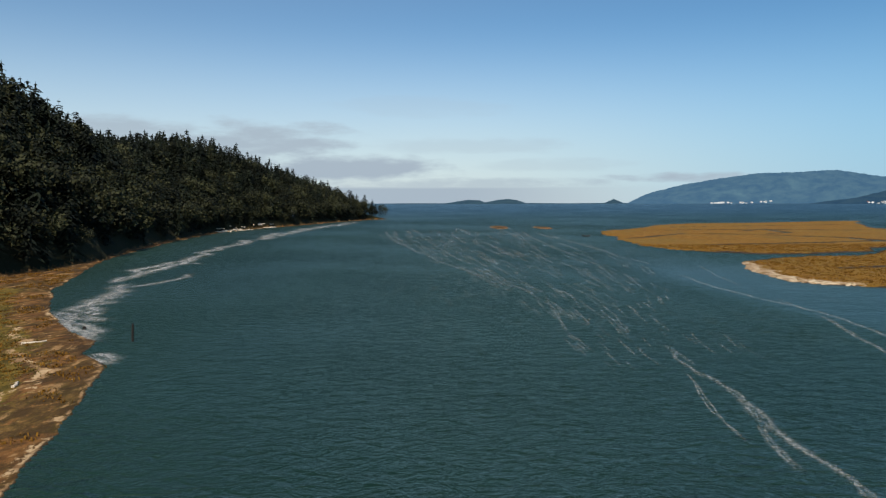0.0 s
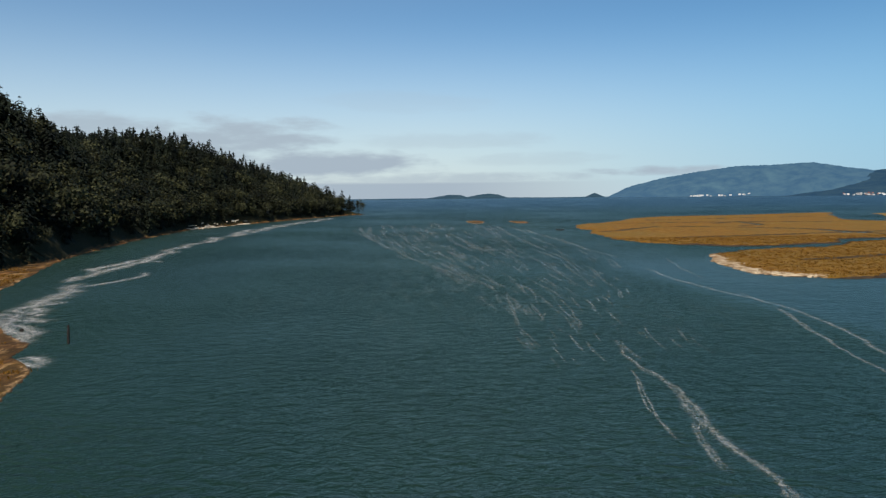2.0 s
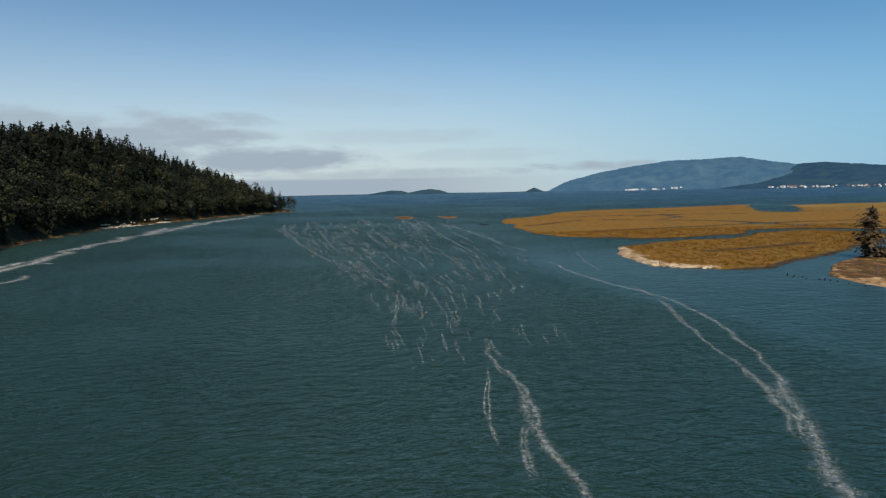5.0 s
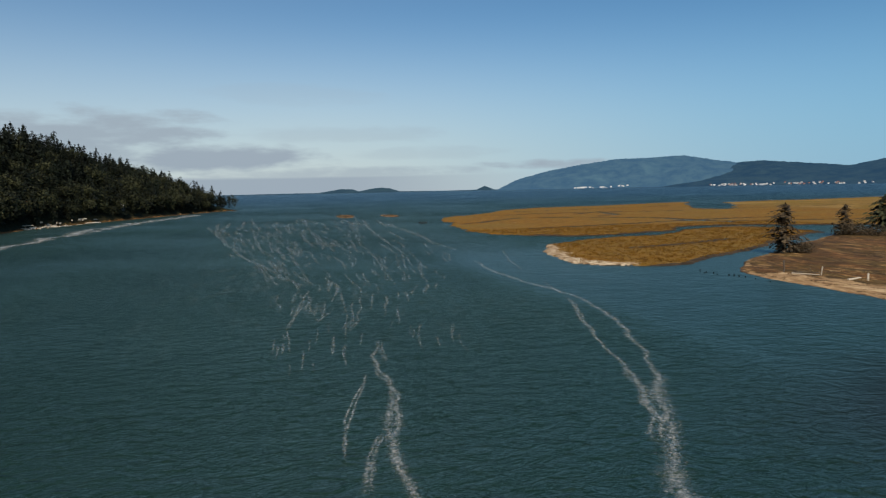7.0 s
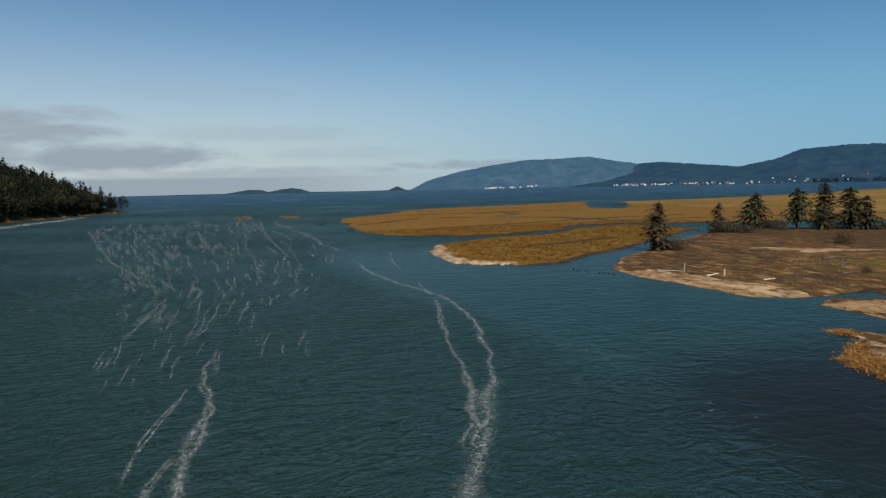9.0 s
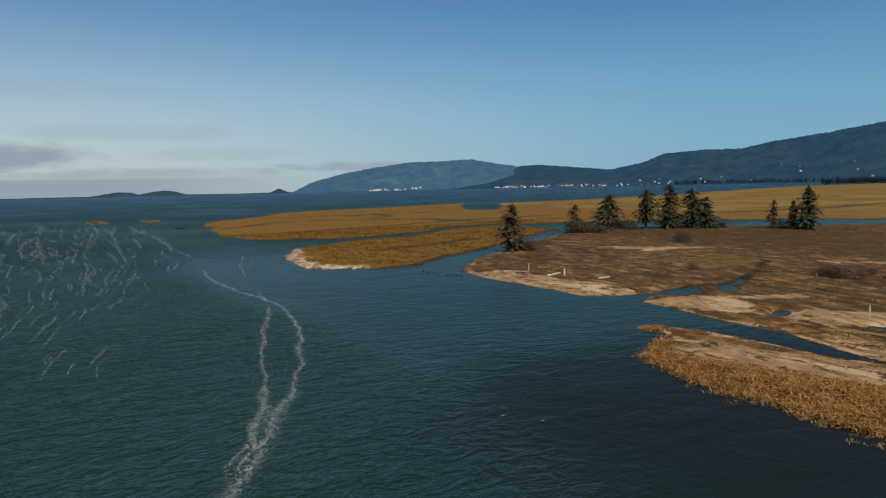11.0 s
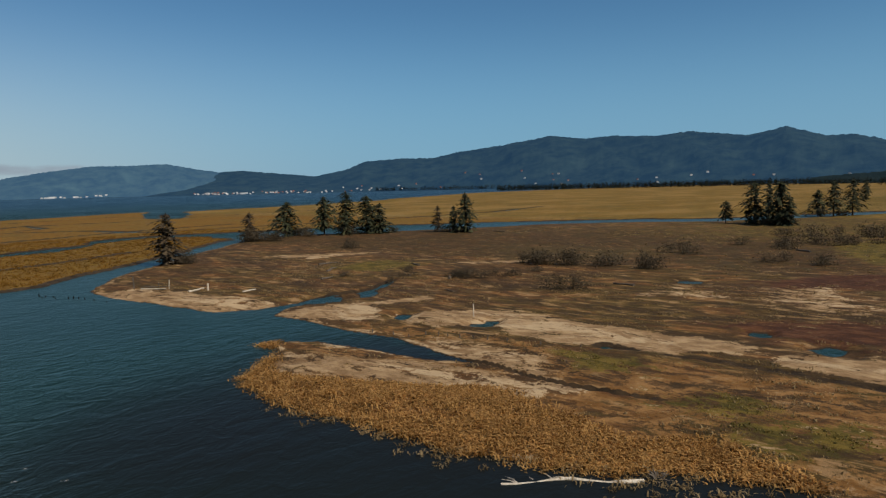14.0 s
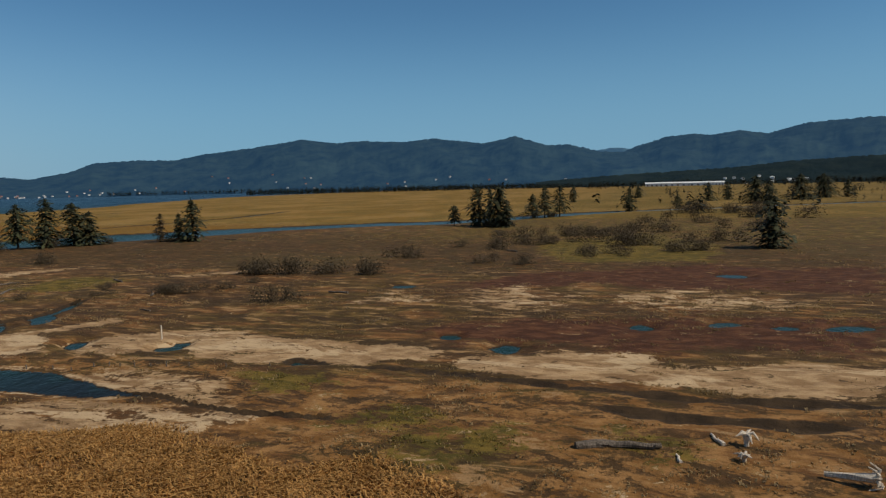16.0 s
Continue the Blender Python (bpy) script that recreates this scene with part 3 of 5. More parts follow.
    out["sand"] = np.maximum(out["sand"], np.where(west & (y < 175), np.maximum(smooth(1.8, 0.4, d) * smooth(0.42, 0.62, fractal(x, y, 12, 2, 47)), smooth(1.3, 0.3, np.abs(d - 7 - soft)) * smooth(115, 100, y)) * 0.58, 0))
    out["green"] = np.maximum(cover(GREEN, 3.5) * 0.85 * main, np.where(west & (y < 150), smooth(4, 9, d + soft) * 0.85, 0))
    out["green"] = np.maximum(out["green"], smooth(215, 290, x) * smooth(170, 60, y) * 0.50 * (d > 3))
    out["red"] = cover(RED, 5.0) * main
    out["russet"] = np.where(main, smooth(172, 200, x + soft * 3) * smooth(330, 260, x) * 0.62 , 0)
    out["tan"] = np.where(main, smooth(121, 113, x) * 0.52 * smooth(80, 60, y), 0)
    out["russet"] = np.maximum(out["russet"], np.where(west, 0.25 * smooth(30, 18, d), 0))
    out["tan"] = np.maximum(out["tan"], np.where(west & (y < 300), 0.22 * smooth(14, 6, d), 0))
    out["wet"] = np.where(grass & ~main, smooth(4.2, 2.2, gully) * 0.75, 0) + np.where(grass & ~main & (d > -3), smooth(2.6, 0.8, d) * smooth(92, 104, x) * smooth(40, 80, x) * smooth(420, 300, y), 0) + np.where(main, smooth(1.9, 0.5, cut) * 0.9, 0) + np.where(d > -3, smooth(0.9, 0.1, np.abs(z)) * 0.0 + smooth(0.10, -0.05, z), 0)
    return out


# ---- ground and water ----
def build_ground():
    cx, cy = 45.0, 5.0
    az = np.radians(np.concatenate([np.arange(-75, 128, 0.17), np.arange(128, 285, 3.0)]))
    r = np.concatenate([[6.0, 14.0, 22.0], 28 * 1.0092 ** np.arange(0, 562)])
    a, q = np.meshgrid(az, r, indexing="ij")
    x, y = cx + q * np.sin(a), cy + q * np.cos(a)
    f = fields(x.ravel(), y.ravel())
    n, m = a.shape
    i, j = np.meshgrid(np.arange(n), np.arange(m - 1), indexing="ij")
    k = (i + 1) % n
    quads = np.stack([i * m + j, k * m + j, k * m + j + 1, i * m + j + 1], -1).reshape(-1, 4)
    quads = quads[(f["d"][quads] > -2.5).any(1)]
    used = np.unique(quads)
    index = np.full(n * m, -1)
    index[used] = np.arange(len(used))
    verts = np.stack([x.ravel(), y.ravel(), f["z"]], -1)[used]
    keys = ("gold", "meadow", "sand", "green", "red", "russet", "tan", "wet", "wood")
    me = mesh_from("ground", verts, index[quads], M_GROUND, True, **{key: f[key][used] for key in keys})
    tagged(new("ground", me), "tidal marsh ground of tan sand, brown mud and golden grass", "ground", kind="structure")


def build_water():
    cx, cy = 45.0, 5.0
    az, r = np.radians(np.arange(0, 360, 1.5)), np.concatenate([[0.02, 3.0], 8 * 1.06 ** np.arange(0, 111)])
    a, q = np.meshgrid(az, r, indexing="ij")
    x, y = (cx + q * np.sin(a)).ravel(), (cy + q * np.cos(a)).ravel()
    n, m = a.shape
    i, j = np.meshgrid(np.arange(n), np.arange(m - 1), indexing="ij")
    k = (i + 1) % n
    quads = np.stack([i * m + j, k * m + j, k * m + j + 1, i * m + j + 1], -1).reshape(-1, 4)
    lane = smooth(75, 20, np.abs(x - np.interp(y, (0, 100, 250, 500), (20, 25, 40, 60)))) * smooth(75, 135, y) * smooth(800, 350, y)
    shoal = smooth(-44, -4, inside(FLATS, x, y) + (fractal(x, y, 14, 2, 44) - 0.5) * 14) * smooth(82, 55, y) * (x < 110)
    # quiet water in the lee of the flats
    lee = smooth(50, 70, x - 6 * np.sin(y / 40)) * smooth(260, 170, y)
    # grows with distance: how much painted sky blue the water takes
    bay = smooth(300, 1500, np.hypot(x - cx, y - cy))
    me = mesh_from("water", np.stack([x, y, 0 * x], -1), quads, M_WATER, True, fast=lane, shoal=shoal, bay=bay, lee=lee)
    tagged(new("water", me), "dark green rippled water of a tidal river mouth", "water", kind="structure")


build_ground()
build_water()


def ribbon(name, lines, material, label, seed, height, widen=0.62, strands=2, wander=3.6):
    """Flat rafts of foam that follow lines of (x, y, width) on the water."""
    rng = np.random.RandomState(seed)
    verts, faces, edge = [], [], []
    for strand, line in enumerate(line for line in lines for _ in range(strands)):
        p = np.array(line, float)
        s = np.r_[0, np.cumsum(np.hypot(*np.diff(p[:, :2], axis=0).T))]
        u = np.arange(0, s[-1], min(0.7, s[-1] / 6))
        x, y, w = (np.interp(u, s, p[:, k]) for k in range(3))
        w = w * widen
        for _ in range(2):
            x, y = np.convolve(np.pad(x, 3, "edge"), np.ones(7) / 7, "valid"), np.convolve(np.pad(y, 3, "edge"), np.ones(7) / 7, "valid")
        side = (fractal(u, 0 * u + seed, 11, 4, seed + 3 * strand) - 0.5) * w * wander + (fractal(u, 0 * u + 40, 3.6, 2, seed + 5 * strand + 1) - 0.5) * np.minimum(w * 1.6, 1.2)
        tx, ty = np.gradient(x), np.gradient(y)
        length = np.hypot(tx, ty) + 1e-9
        nx, ny = -ty / length, tx / length
        w = w * min(1.0, 2.4 / strands**1.25) * (0.55 + 0.9 * fractal(u, 0 * u + 9, 9, 2, seed + 4 + strand))
        tail = min(6.0, 0.3 * u[-1])
        ends = np.minimum(smooth(0, tail, u), smooth(u[-1], u[-1] - tail, u))
        base = len(verts)
        for k in range(len(u)):
            for c in (-1, -0.5, 0, 0.5, 1):
                o = side[k] + c * w[k]
                verts.append((x[k] + nx[k] * o, y[k] + ny[k] * o, height))
                edge.append((1 - abs(c)) * ends[k])
        for k in range(len(u) - 1):
            for c in range(4):
                b = base + 5 * k + c
                faces.append((b, b + 5, b + 6, b + 1))
    ob = new(name, mesh_from(name, verts, faces, material, True, edge=edge))
    return tagged(ob, label, "foam", kind="stuff")


ribbon("foam_band", [[(61, 179, 1.1), (60, 155, 1.1), (61.5, 136, 1.2), (63.5, 126, 1.2), (64.5, 115, 1.2), (63.5, 103, 1.0), (61, 91, 1.0), (58.3, 81, 1.1), (55.6, 73, 1.3), (53, 66, 1.9), (50.3, 60.5, 2.0), (48, 55, 1.8), (46, 50.5, 1.8), (44, 46, 1.8), (40, 36, 1.8)]],
       M_FOAM, "broad lacy band of white foam drifting on the water", 5, 0.02, 0.75, 1, 1.0)
ribbon("foam_strands", [
    [(63.5, 119, 0.5), (60.5, 106, 0.7), (57.5, 94, 0.7), (55.3, 85, 0.6), (54, 78, 0.6), (52.8, 71.5, 0.9), (50.5, 64, 1.0), (48, 57.5, 1.0), (45.5, 51, 1.0)],
    [(66, 139, 0.3), (64, 126, 0.4), (63, 116, 0.5)],
    [(29.8, 92, 0.5), (28.2, 82, 0.7), (29, 75, 0.8), (29.4, 69, 0.8), (28.4, 63.5, 0.9), (28.2, 59, 0.9), (27.8, 55.5, 0.9), (28.4, 52.6, 0.8), (28.6, 49, 0.8), (27, 42, 0.8), (25, 34, 0.7)],
    [(28.4, 63.5, 0.4), (26.8, 59, 0.4), (26.1, 54.5, 0.5), (26.2, 52, 0.5), (25.2, 48, 0.5)], [(28.2, 82, 0.2), (26.8, 73.5, 0.3), (25.5, 67, 0.35), (24.8, 60, 0.35), (24.5, 53, 0.3)],
], M_FOAM, "thin white foam drifting in long lines on the water", 6, 0.024, 0.75, 2)


def foam_wisps():
    """Short thin streaks of froth drawn out by the ebb between the two long lines."""
    rng = np.random.RandomState(17)
    lines = []
    for _ in range(300):
        y = 74 * (5.4 ** rng.rand() ** 0.7)
        u = rng.beta(1.1, 1.3)
        run = y * rng.uniform(0.08, 0.30)
        rows = []
        for q in np.linspace(y, y + run, 5):
            left, right = np.interp(q, (90, 140, 220, 350, 480), (17, 13, -4, -30, -48)), np.interp(q, (90, 140, 200, 300, 430), (40, 52, 60, 62, 64))
            rows.append((left + (right - left) * u + rng.normal() * 0.4 * q / 150, q, (0.12 + 0.32 * rng.rand() ** 2) * q / 100))
        lines.append(rows)
    for rows in ([(-28, 347, 1.0), (-14, 280, 1.0), (-1.4, 218, 0.9), (8, 184, 0.8), (14.5, 159, 0.7), (20.7, 140, 0.6)], [(20.7, 141, 0.6), (19.9, 121, 0.5), (18.3, 99, 0.4)], [(29, 109, 0.4), (26.3, 97, 0.4)], [(25, 116, 0.4), (22, 104, 0.4)],
                 [(47.5, 426, 2.0), (44.7, 310, 1.2), (45.4, 243, 0.7)], [(56, 370, 1.6), (60, 300, 1.2), (60.5, 237, 0.8), (62.7, 203, 0.7)], [(76, 205, 0.6), (70, 178, 0.6), (66, 150, 0.5)]):
        lines.append(rows)
    return lines


ribbon("foam_wisps", foam_wisps(), M_WISP, "thin broken streaks of froth on the ebbing river", 23, 0.016)
ribbon("shallows_foam", [[(69.0, 53.6, 0.14), (69.9, 52.4, 0.14)], [(67.0, 55.9, 0.13), (67.9, 55.0, 0.13)], [(68.3, 57.6, 0.10), (69.2, 56.8, 0.10)], [(66.1, 48.3, 0.10), (66.5, 47.7, 0.10)]], M_SURF, "small flecks of white foam over the dark shallows", 29, 0.02, 1.0)
ribbon("surf", [
    [(-55, 107, 1.0), (-60, 115, 1.5), (-66, 132, 1.6), (-72, 152, 1.4), (-76, 163, 1.2)],
    [(-77, 160, 1.0), (-82, 189, 1.5), (-84, 221, 1.5), (-91, 263, 1.6), (-94, 317, 2.0), (-96, 378, 2.6), (-97, 459, 3.0), (-90, 540, 3.0), (-80, 620, 2.5)],
    [(-70, 150, 0.8), (-66, 168, 0.9), (-67, 185, 0.6)], [(-78, 210, 1.3), (-75, 214, 1.3)],
    [(-69, 123, 0.9), (-59, 110.5, 1.2), (-50, 99.5, 1.1), (-46, 93, 0.8)], [(-46, 87, 0.9), (-40, 84, 0.9), (-38, 80, 0.8)],
], M_SURF, "streaky white surf foam along the west shore", 8, 0.03, 2.3)


# ---- trees ----
def conifer(h, rad, seed, whorls, per, clumps, bare=0.08, droop=0.35, size=0.55):
    """Leaf-clump quads of one conifer, its foot at the origin."""
    rng = np.random.RandomState(seed)
    quads = []
    for k in range(whorls):
        t = (k + rng.rand() * 0.7) / whorls
        z = h * (bare + (1 - bare) * t)
        reach = rad * (1 - t) ** 0.42 * min(1, 0.72 + 1.2 * t)
        reach *= rng.uniform(0.50, 1.25)
        for _ in range(per):
            ang = rng.rand() * 6.283
            out = reach * rng.uniform(0.5, 1.2) * (1 + 0.28 * math.cos(ang - seed - 4 * t)) + 0.2
            ca, sa = math.cos(ang), math.sin(ang)
            for c in range(clumps):
                s0, s1 = (c + 0.05) / clumps, (c + 1.35) / clumps
                w = size * rng.uniform(0.6, 1.2) * (out * 0.42 if clumps == 1 else 1)
                up = rng.uniform(-0.1, 0.18) * out
                rise = lambda s: z + up * s - droop * out * s * s + rng.uniform(-0.12, 0.12)
                mid, tip = (s0 + s1) / 2, s1
                quads.append(((out * s0 * ca, out * s0 * sa, rise(s0)), (out * mid * ca - w * sa, out * mid * sa + w * ca, rise(mid) - w * rng.uniform(0, 0.6)),
                              (out * tip * ca, out * tip * sa, rise(tip)), (out * mid * ca + w * sa, out * mid * sa - w * ca, rise(mid) - w * rng.uniform(0, 0.6))))
    w = 0.10 * rad
    quads.append(((-w, 0, h * 0.86), (0, w, h * 0.9), (0, 0, h * 1.03), (w, -w, h * 0.88)))
    return np.array(quads)


def broadleaf(h, rad, seed, count, size):
    """Leaf-clump quads of a round-headed tree: several lobes, gaps between them."""
    rng = np.random.RandomState(seed)
    lobes = [(rng.uniform(-0.5, 0.5) * rad, rng.uniform(-0.5, 0.5) * rad, h * rng.uniform(0.35, 0.82), rad * rng.uniform(0.35, 0.62)) for _ in range(8)]
    lobes.append((0, 0, h * 0.8, rad * 0.5))
    quads = []
    for _ in range(count):
        lx, ly, lz, lr = lobes[rng.randint(len(lobes))]
        v = rng.normal(size=3)
        v /= np.linalg.norm(v)
        c = np.array((lx, ly, lz)) + v * lr * rng.uniform(0.7, 1.05)
        c[2] = max(c[2], size)
        nrm = v + rng.normal(size=3) * 0.45
        nrm /= np.linalg.norm(nrm)
        a = np.cross(nrm, rng.normal(size=3))
        a /= np.linalg.norm(a)
        b, s = np.cross(nrm, a), size * rng.uniform(0.6, 1.3)
        quads.append((c - a * s, c - b * s * 0.8, c + a * s, c + b * s * 0.7))
    return np.array(quads)


def trunk_mesh(h, r, seed, limbs=0, reach=1.0, start=0.3):
    """A tapered, slightly bent trunk with limbs."""
    rng = np.random.RandomState(seed)
    verts, faces = [], []

    def tube(path, radii, sides):
        base = len(verts)
        for (px, py, pz), pr in zip(path, radii):
            for k in range(sides):
                t = 6.283 * k / sides
                verts.append((px + pr * math.cos(t), py + pr * math.sin(t), pz))
        for i in range(len(path) - 1):
            for k in range(sides):
                b = base + i * sides
                faces.append((b + k, b + (k + 1) % sides, b + sides + (k + 1) % sides, b + sides + k))

    bend = rng.uniform(-0.02, 0.02, 2) * h
    tube([(bend[0] * t * t, bend[1] * t * t, -0.3 + (h + 0.3) * t) for t in np.linspace(0, 1, 7)], [r * (1.25 if t == 0 else 1 - 0.93 * t) for t in np.linspace(0, 1, 7)], 7)
    for _ in range(limbs):
        t, a = rng.uniform(start, 0.95), rng.rand() * 6.283
        z, out = h * t, reach * (1 - t) ** 0.7 * rng.uniform(0.5, 1.0)
        tube([(math.cos(a) * out * s, math.sin(a) * out * s, z + out * (0.1 * s - 0.25 * s * s)) for s in (0, 0.5, 1)], [r * 0.2, r * 0.12, r * 0.04], 4)
    return mesh_from("trunk", verts, faces, M_BARK, True)


def quads_mesh(name, quads, material):
    n = len(quads)
    return mesh_from(name, quads.reshape(-1, 3), np.arange(4 * n).reshape(n, 4), material, False, tone=np.repeat(np.random.RandomState(n).rand(n) * 0.7, 4))


def ground_z(x, y):
    return float(fields(np.array([x]), np.array([y]))["z"][0])


def spruce(x, y, h, rad, seed, label, bare=0.06, per=7, clumps=5, droop=0.35):
    needles = M_RUSTY if "brown" in label else M_NEEDLE
    tree = tagged(new("spruce_tree"), label, "tree", "spruces on the marsh")
    tree.matrix_basis = pose(x, y, ground_z(x, y))
    part("trunk", trunk_mesh(h * 0.97, 0.022 * h, seed, 26, rad * 0.9, bare), M_BARK, tree)
    part("crown", quads_mesh("crown", conifer(h, rad * 1.4, seed, int(h * 1.9), per + 3, clumps, bare, droop, 0.58), needles), needles, tree)


SPRUCES = [
    (138.5, 164, 12.6, 3.4, "lone brownish spruce at the mouth of the tidal creek", 0.05, 8),
    (193, 207, 10.0, 3.0, "thin brownish spruce half bare among grey shrubs", 0.08, 5),
    (213, 212, 13.0, 6.4, "broad ragged dark spruce on the marsh edge", 0.10, 7),
    (226, 206, 14.5, 5.2, "tall dark spruce with open gappy crown", 0.18, 5),
    (231, 199, 16.2, 4.4, "tall dense dark spruce in a clump", 0.02, 9),
    (237, 194, 14.5, 5.0, "dense dark green spruce in a clump", 0.02, 9),
    (240, 190, 11.5, 4.6, "short dense dark spruce at the end of a clump", 0.0, 8),
    (252, 171, 10.0, 1.7, "slim brownish young spruce beside a tall one", 0.1, 6),
    (254, 165, 10.0, 2.2, "slim spruce close under a tall one", 0.06, 6),
    (256, 161, 14.8, 4.2, "tall spruce with drooping sunlit branches", 0.04, 7),
    (337, 90, 9.0, 2.8, "small bushy dark spruce on a bare stem", 0.25, 6),
    (336, 79, 16.5, 5.2, "tall dark spruce in a dense clump", 0.04, 7),
    (333, 73, 16.0, 2.2, "slender bare-stemmed tall spruce in a clump", 0.35, 4),
    (328, 68, 16.5, 5.2, "tall dense dark spruce at the clump's end", 0.0, 9),
    (326, 64.5, 11.0, 3.2, "short dense dark spruce beside a tall one", 0.0, 8),
    (408, 69, 13.5, 4.6, "spreading open-crowned spruce by the creek", 0.22, 4),
    (398, 61, 16.0, 4.0, "tall leaning open-crowned spruce by the creek", 0.22, 4),
    (408, 55, 16.5, 4.2, "tall gappy spruce by the creek bend", 0.15, 4),
    (466, 23, 15.0, 3.2, "narrow pointed dark spruce on the grass", 0.02, 8),
    (245, -22, 13.0, 4.2, "dark cone-shaped spruce alone on the flats", 0.0, 9),
    (650, 78, 14.0, 4.5, "round dark spruce far out on the meadow", 0.02, 7),
    (760, 28, 14.0, 4.2, "round dark spruce far out on the meadow", 0.02, 7),
    (507, -4, 8.5, 2.8, "small dark spruce out on the meadow", 0.02, 7),
    (640, -30, 15.0, 5.0, "round dark spruce far out on the meadow", 0.02, 7),
    (660, -46, 15.0, 4.5, "pointed dark spruce far out on the meadow", 0.02, 7),
    (572, -56, 19.0, 9.0, "broad dark spruce clump on the meadow", 0.0, 9), (566, -64, 15.0, 6.0, "broad dark spruce clump on the meadow", 0.0, 9),
    (640, -96, 20.0, 10.0, "broad dark spruce clump on the meadow", 0.0, 9), (690, -122, 20.0, 10.0, "broad dark spruce clump on the meadow", 0.0, 9), (690, -140, 15.0, 5.0, "dark spruce far on the meadow", 0.0, 8),
]
for n, (tx, ty, th, tr, tl, tb, tp) in enumerate(SPRUCES):
    spruce(tx, ty, th, tr, 100 + n, tl, tb, tp, 5 if tx < 300 else 3)

for n, (tx, ty, th) in enumerate(((-188, 286, 21), (-192, 294, 25), (-197, 301, 22), (-200, 309, 26), (-194, 312, 20), (-203, 319, 23), (-206, 330, 19), (-199, 333, 24), (-208, 343, 18), (-205, 352, 17))):
    spruce(tx, ty, th, 2.4, 160 + n, "tall ragged dark conifer on the hill's crest", 0.35, 3, 3)


def scatter_mesh(name, kinds, places, material):
    """One mesh of many trees or tufts: kinds are quad arrays, places rows of x, y, z, scale, height scale, turn, kind, tone."""
    verts, tones = [], []
    for x, y, z, s, sz, turn, kind, tone in places:
        q = kinds[int(kind)].reshape(-1, 3)
        c, d = math.cos(turn), math.sin(turn)
        verts.append(np.stack([x + s * (c * q[:, 0] - d * q[:, 1]), y + s * (d * q[:, 0] + c * q[:, 1]), z + s * sz * q[:, 2]], -1))
        tones.append(np.full(len(q), tone))
    v = np.concatenate(verts)
    return mesh_from(name, v, np.arange(len(v)).reshape(-1, 4), material, False, tone=np.concatenate(tones))


def hill_forest():
    rng = np.random.RandomState(11)
    firs = [conifer(22, rng.uniform(4.6, 6.4), 300 + k, 16, 8, 2, rng.uniform(0.05, 0.2), 0.45, 0.62) for k in range(6)]
    round_heads = [broadleaf(12, 5.6, 330 + k, 480, 0.42) for k in range(5)]
    x, y = rng.uniform(-270, -60, 30000), rng.uniform(60, 726, 30000)
    f = fields(x, y)
    back = west_x(y) - x
    ok = (f["wood"] > 0) & (back < 120) & (f["d"] > 5)
    x, y, z, back = x[ok], y[ok], f["z"][ok], back[ok]
    fir, alder, cells = [], [], set()
    for px, py, pz, pb in zip(x, y, z, back):
        low = pz < 6 + 34 * value_noise(px, py, 50, 4)
        leafy = rng.rand() < (0.5 if low else 0.04)
        step = 5.2 if not leafy else 8.0
        cell = (int(px / step), int(py / step))
        if cell in cells:
            continue
        cells.add(cell)
        tone = rng.rand()
        if leafy:
            alder.append((px, py, pz - 0.4, rng.uniform(0.8, 1.7), rng.uniform(0.75, 1.05), rng.rand() * 6.3, rng.randint(5), tone))
        else:
            top = 0.62 + 0.16 * min(pb / 60, 1)
            fir.append((px, py, pz - 0.5, top * rng.uniform(0.65, 1.2), rng.uniform(0.9, 1.25), rng.rand() * 6.3, rng.randint(6), tone))
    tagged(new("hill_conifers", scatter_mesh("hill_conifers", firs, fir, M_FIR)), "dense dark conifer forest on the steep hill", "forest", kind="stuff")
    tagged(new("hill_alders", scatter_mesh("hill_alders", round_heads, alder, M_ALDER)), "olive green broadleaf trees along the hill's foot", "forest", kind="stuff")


hill_forest()


def far_trees():
    rng = np.random.RandomState(21)
    firs = [conifer(18, rng.uniform(3.5, 5.5), 400 + k, 7, 5, 1, 0.03, 0.5, 1.0) for k in range(4)]
    rows = []
    for _ in range(2600):
        a = math.radians(rng.uniform(56, 112))
        r = rng.uniform(2050, 2350) if rng.rand() < 0.7 else rng.uniform(1500, 2300)
        if (r < 2000 and a < math.radians(84)) or (r < 2060 and math.radians(88) < a < math.radians(96)):
            continue
        rows.append((45 + r * math.sin(a), 5 + r * math.cos(a), 0.3, rng.uniform(0.6, 1.2), 0.9, rng.rand() * 6.3, rng.randint(4), rng.rand()))
    for _ in range(1500):
        deg = rng.uniform(46, 92)
        r = 3900 - 24.84 * (deg - 27.6) + rng.uniform(-6, 50)
        a = math.radians(deg)
        rows.append((30 + r * math.sin(a), 8 + r * math.cos(a), 0.0, rng.uniform(0.7, 1.5), 0.9, rng.rand() * 6.3, rng.randint(4), rng.rand()))
    for _ in range(110):
        x, y = rng.uniform(420, 1300), rng.uniform(-260, 60)
        if y < 40 - (x - 420) * 0.12 + 40:
            rows.append((x, y, 0.2, rng.uniform(0.25, 0.45) if rng.rand() < 0.6 else rng.uniform(0.5, 0.9), 0.75, rng.rand() * 6.3, rng.randint(4), rng.rand()))
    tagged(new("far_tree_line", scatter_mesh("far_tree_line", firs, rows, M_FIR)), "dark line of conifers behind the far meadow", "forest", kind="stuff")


far_trees()


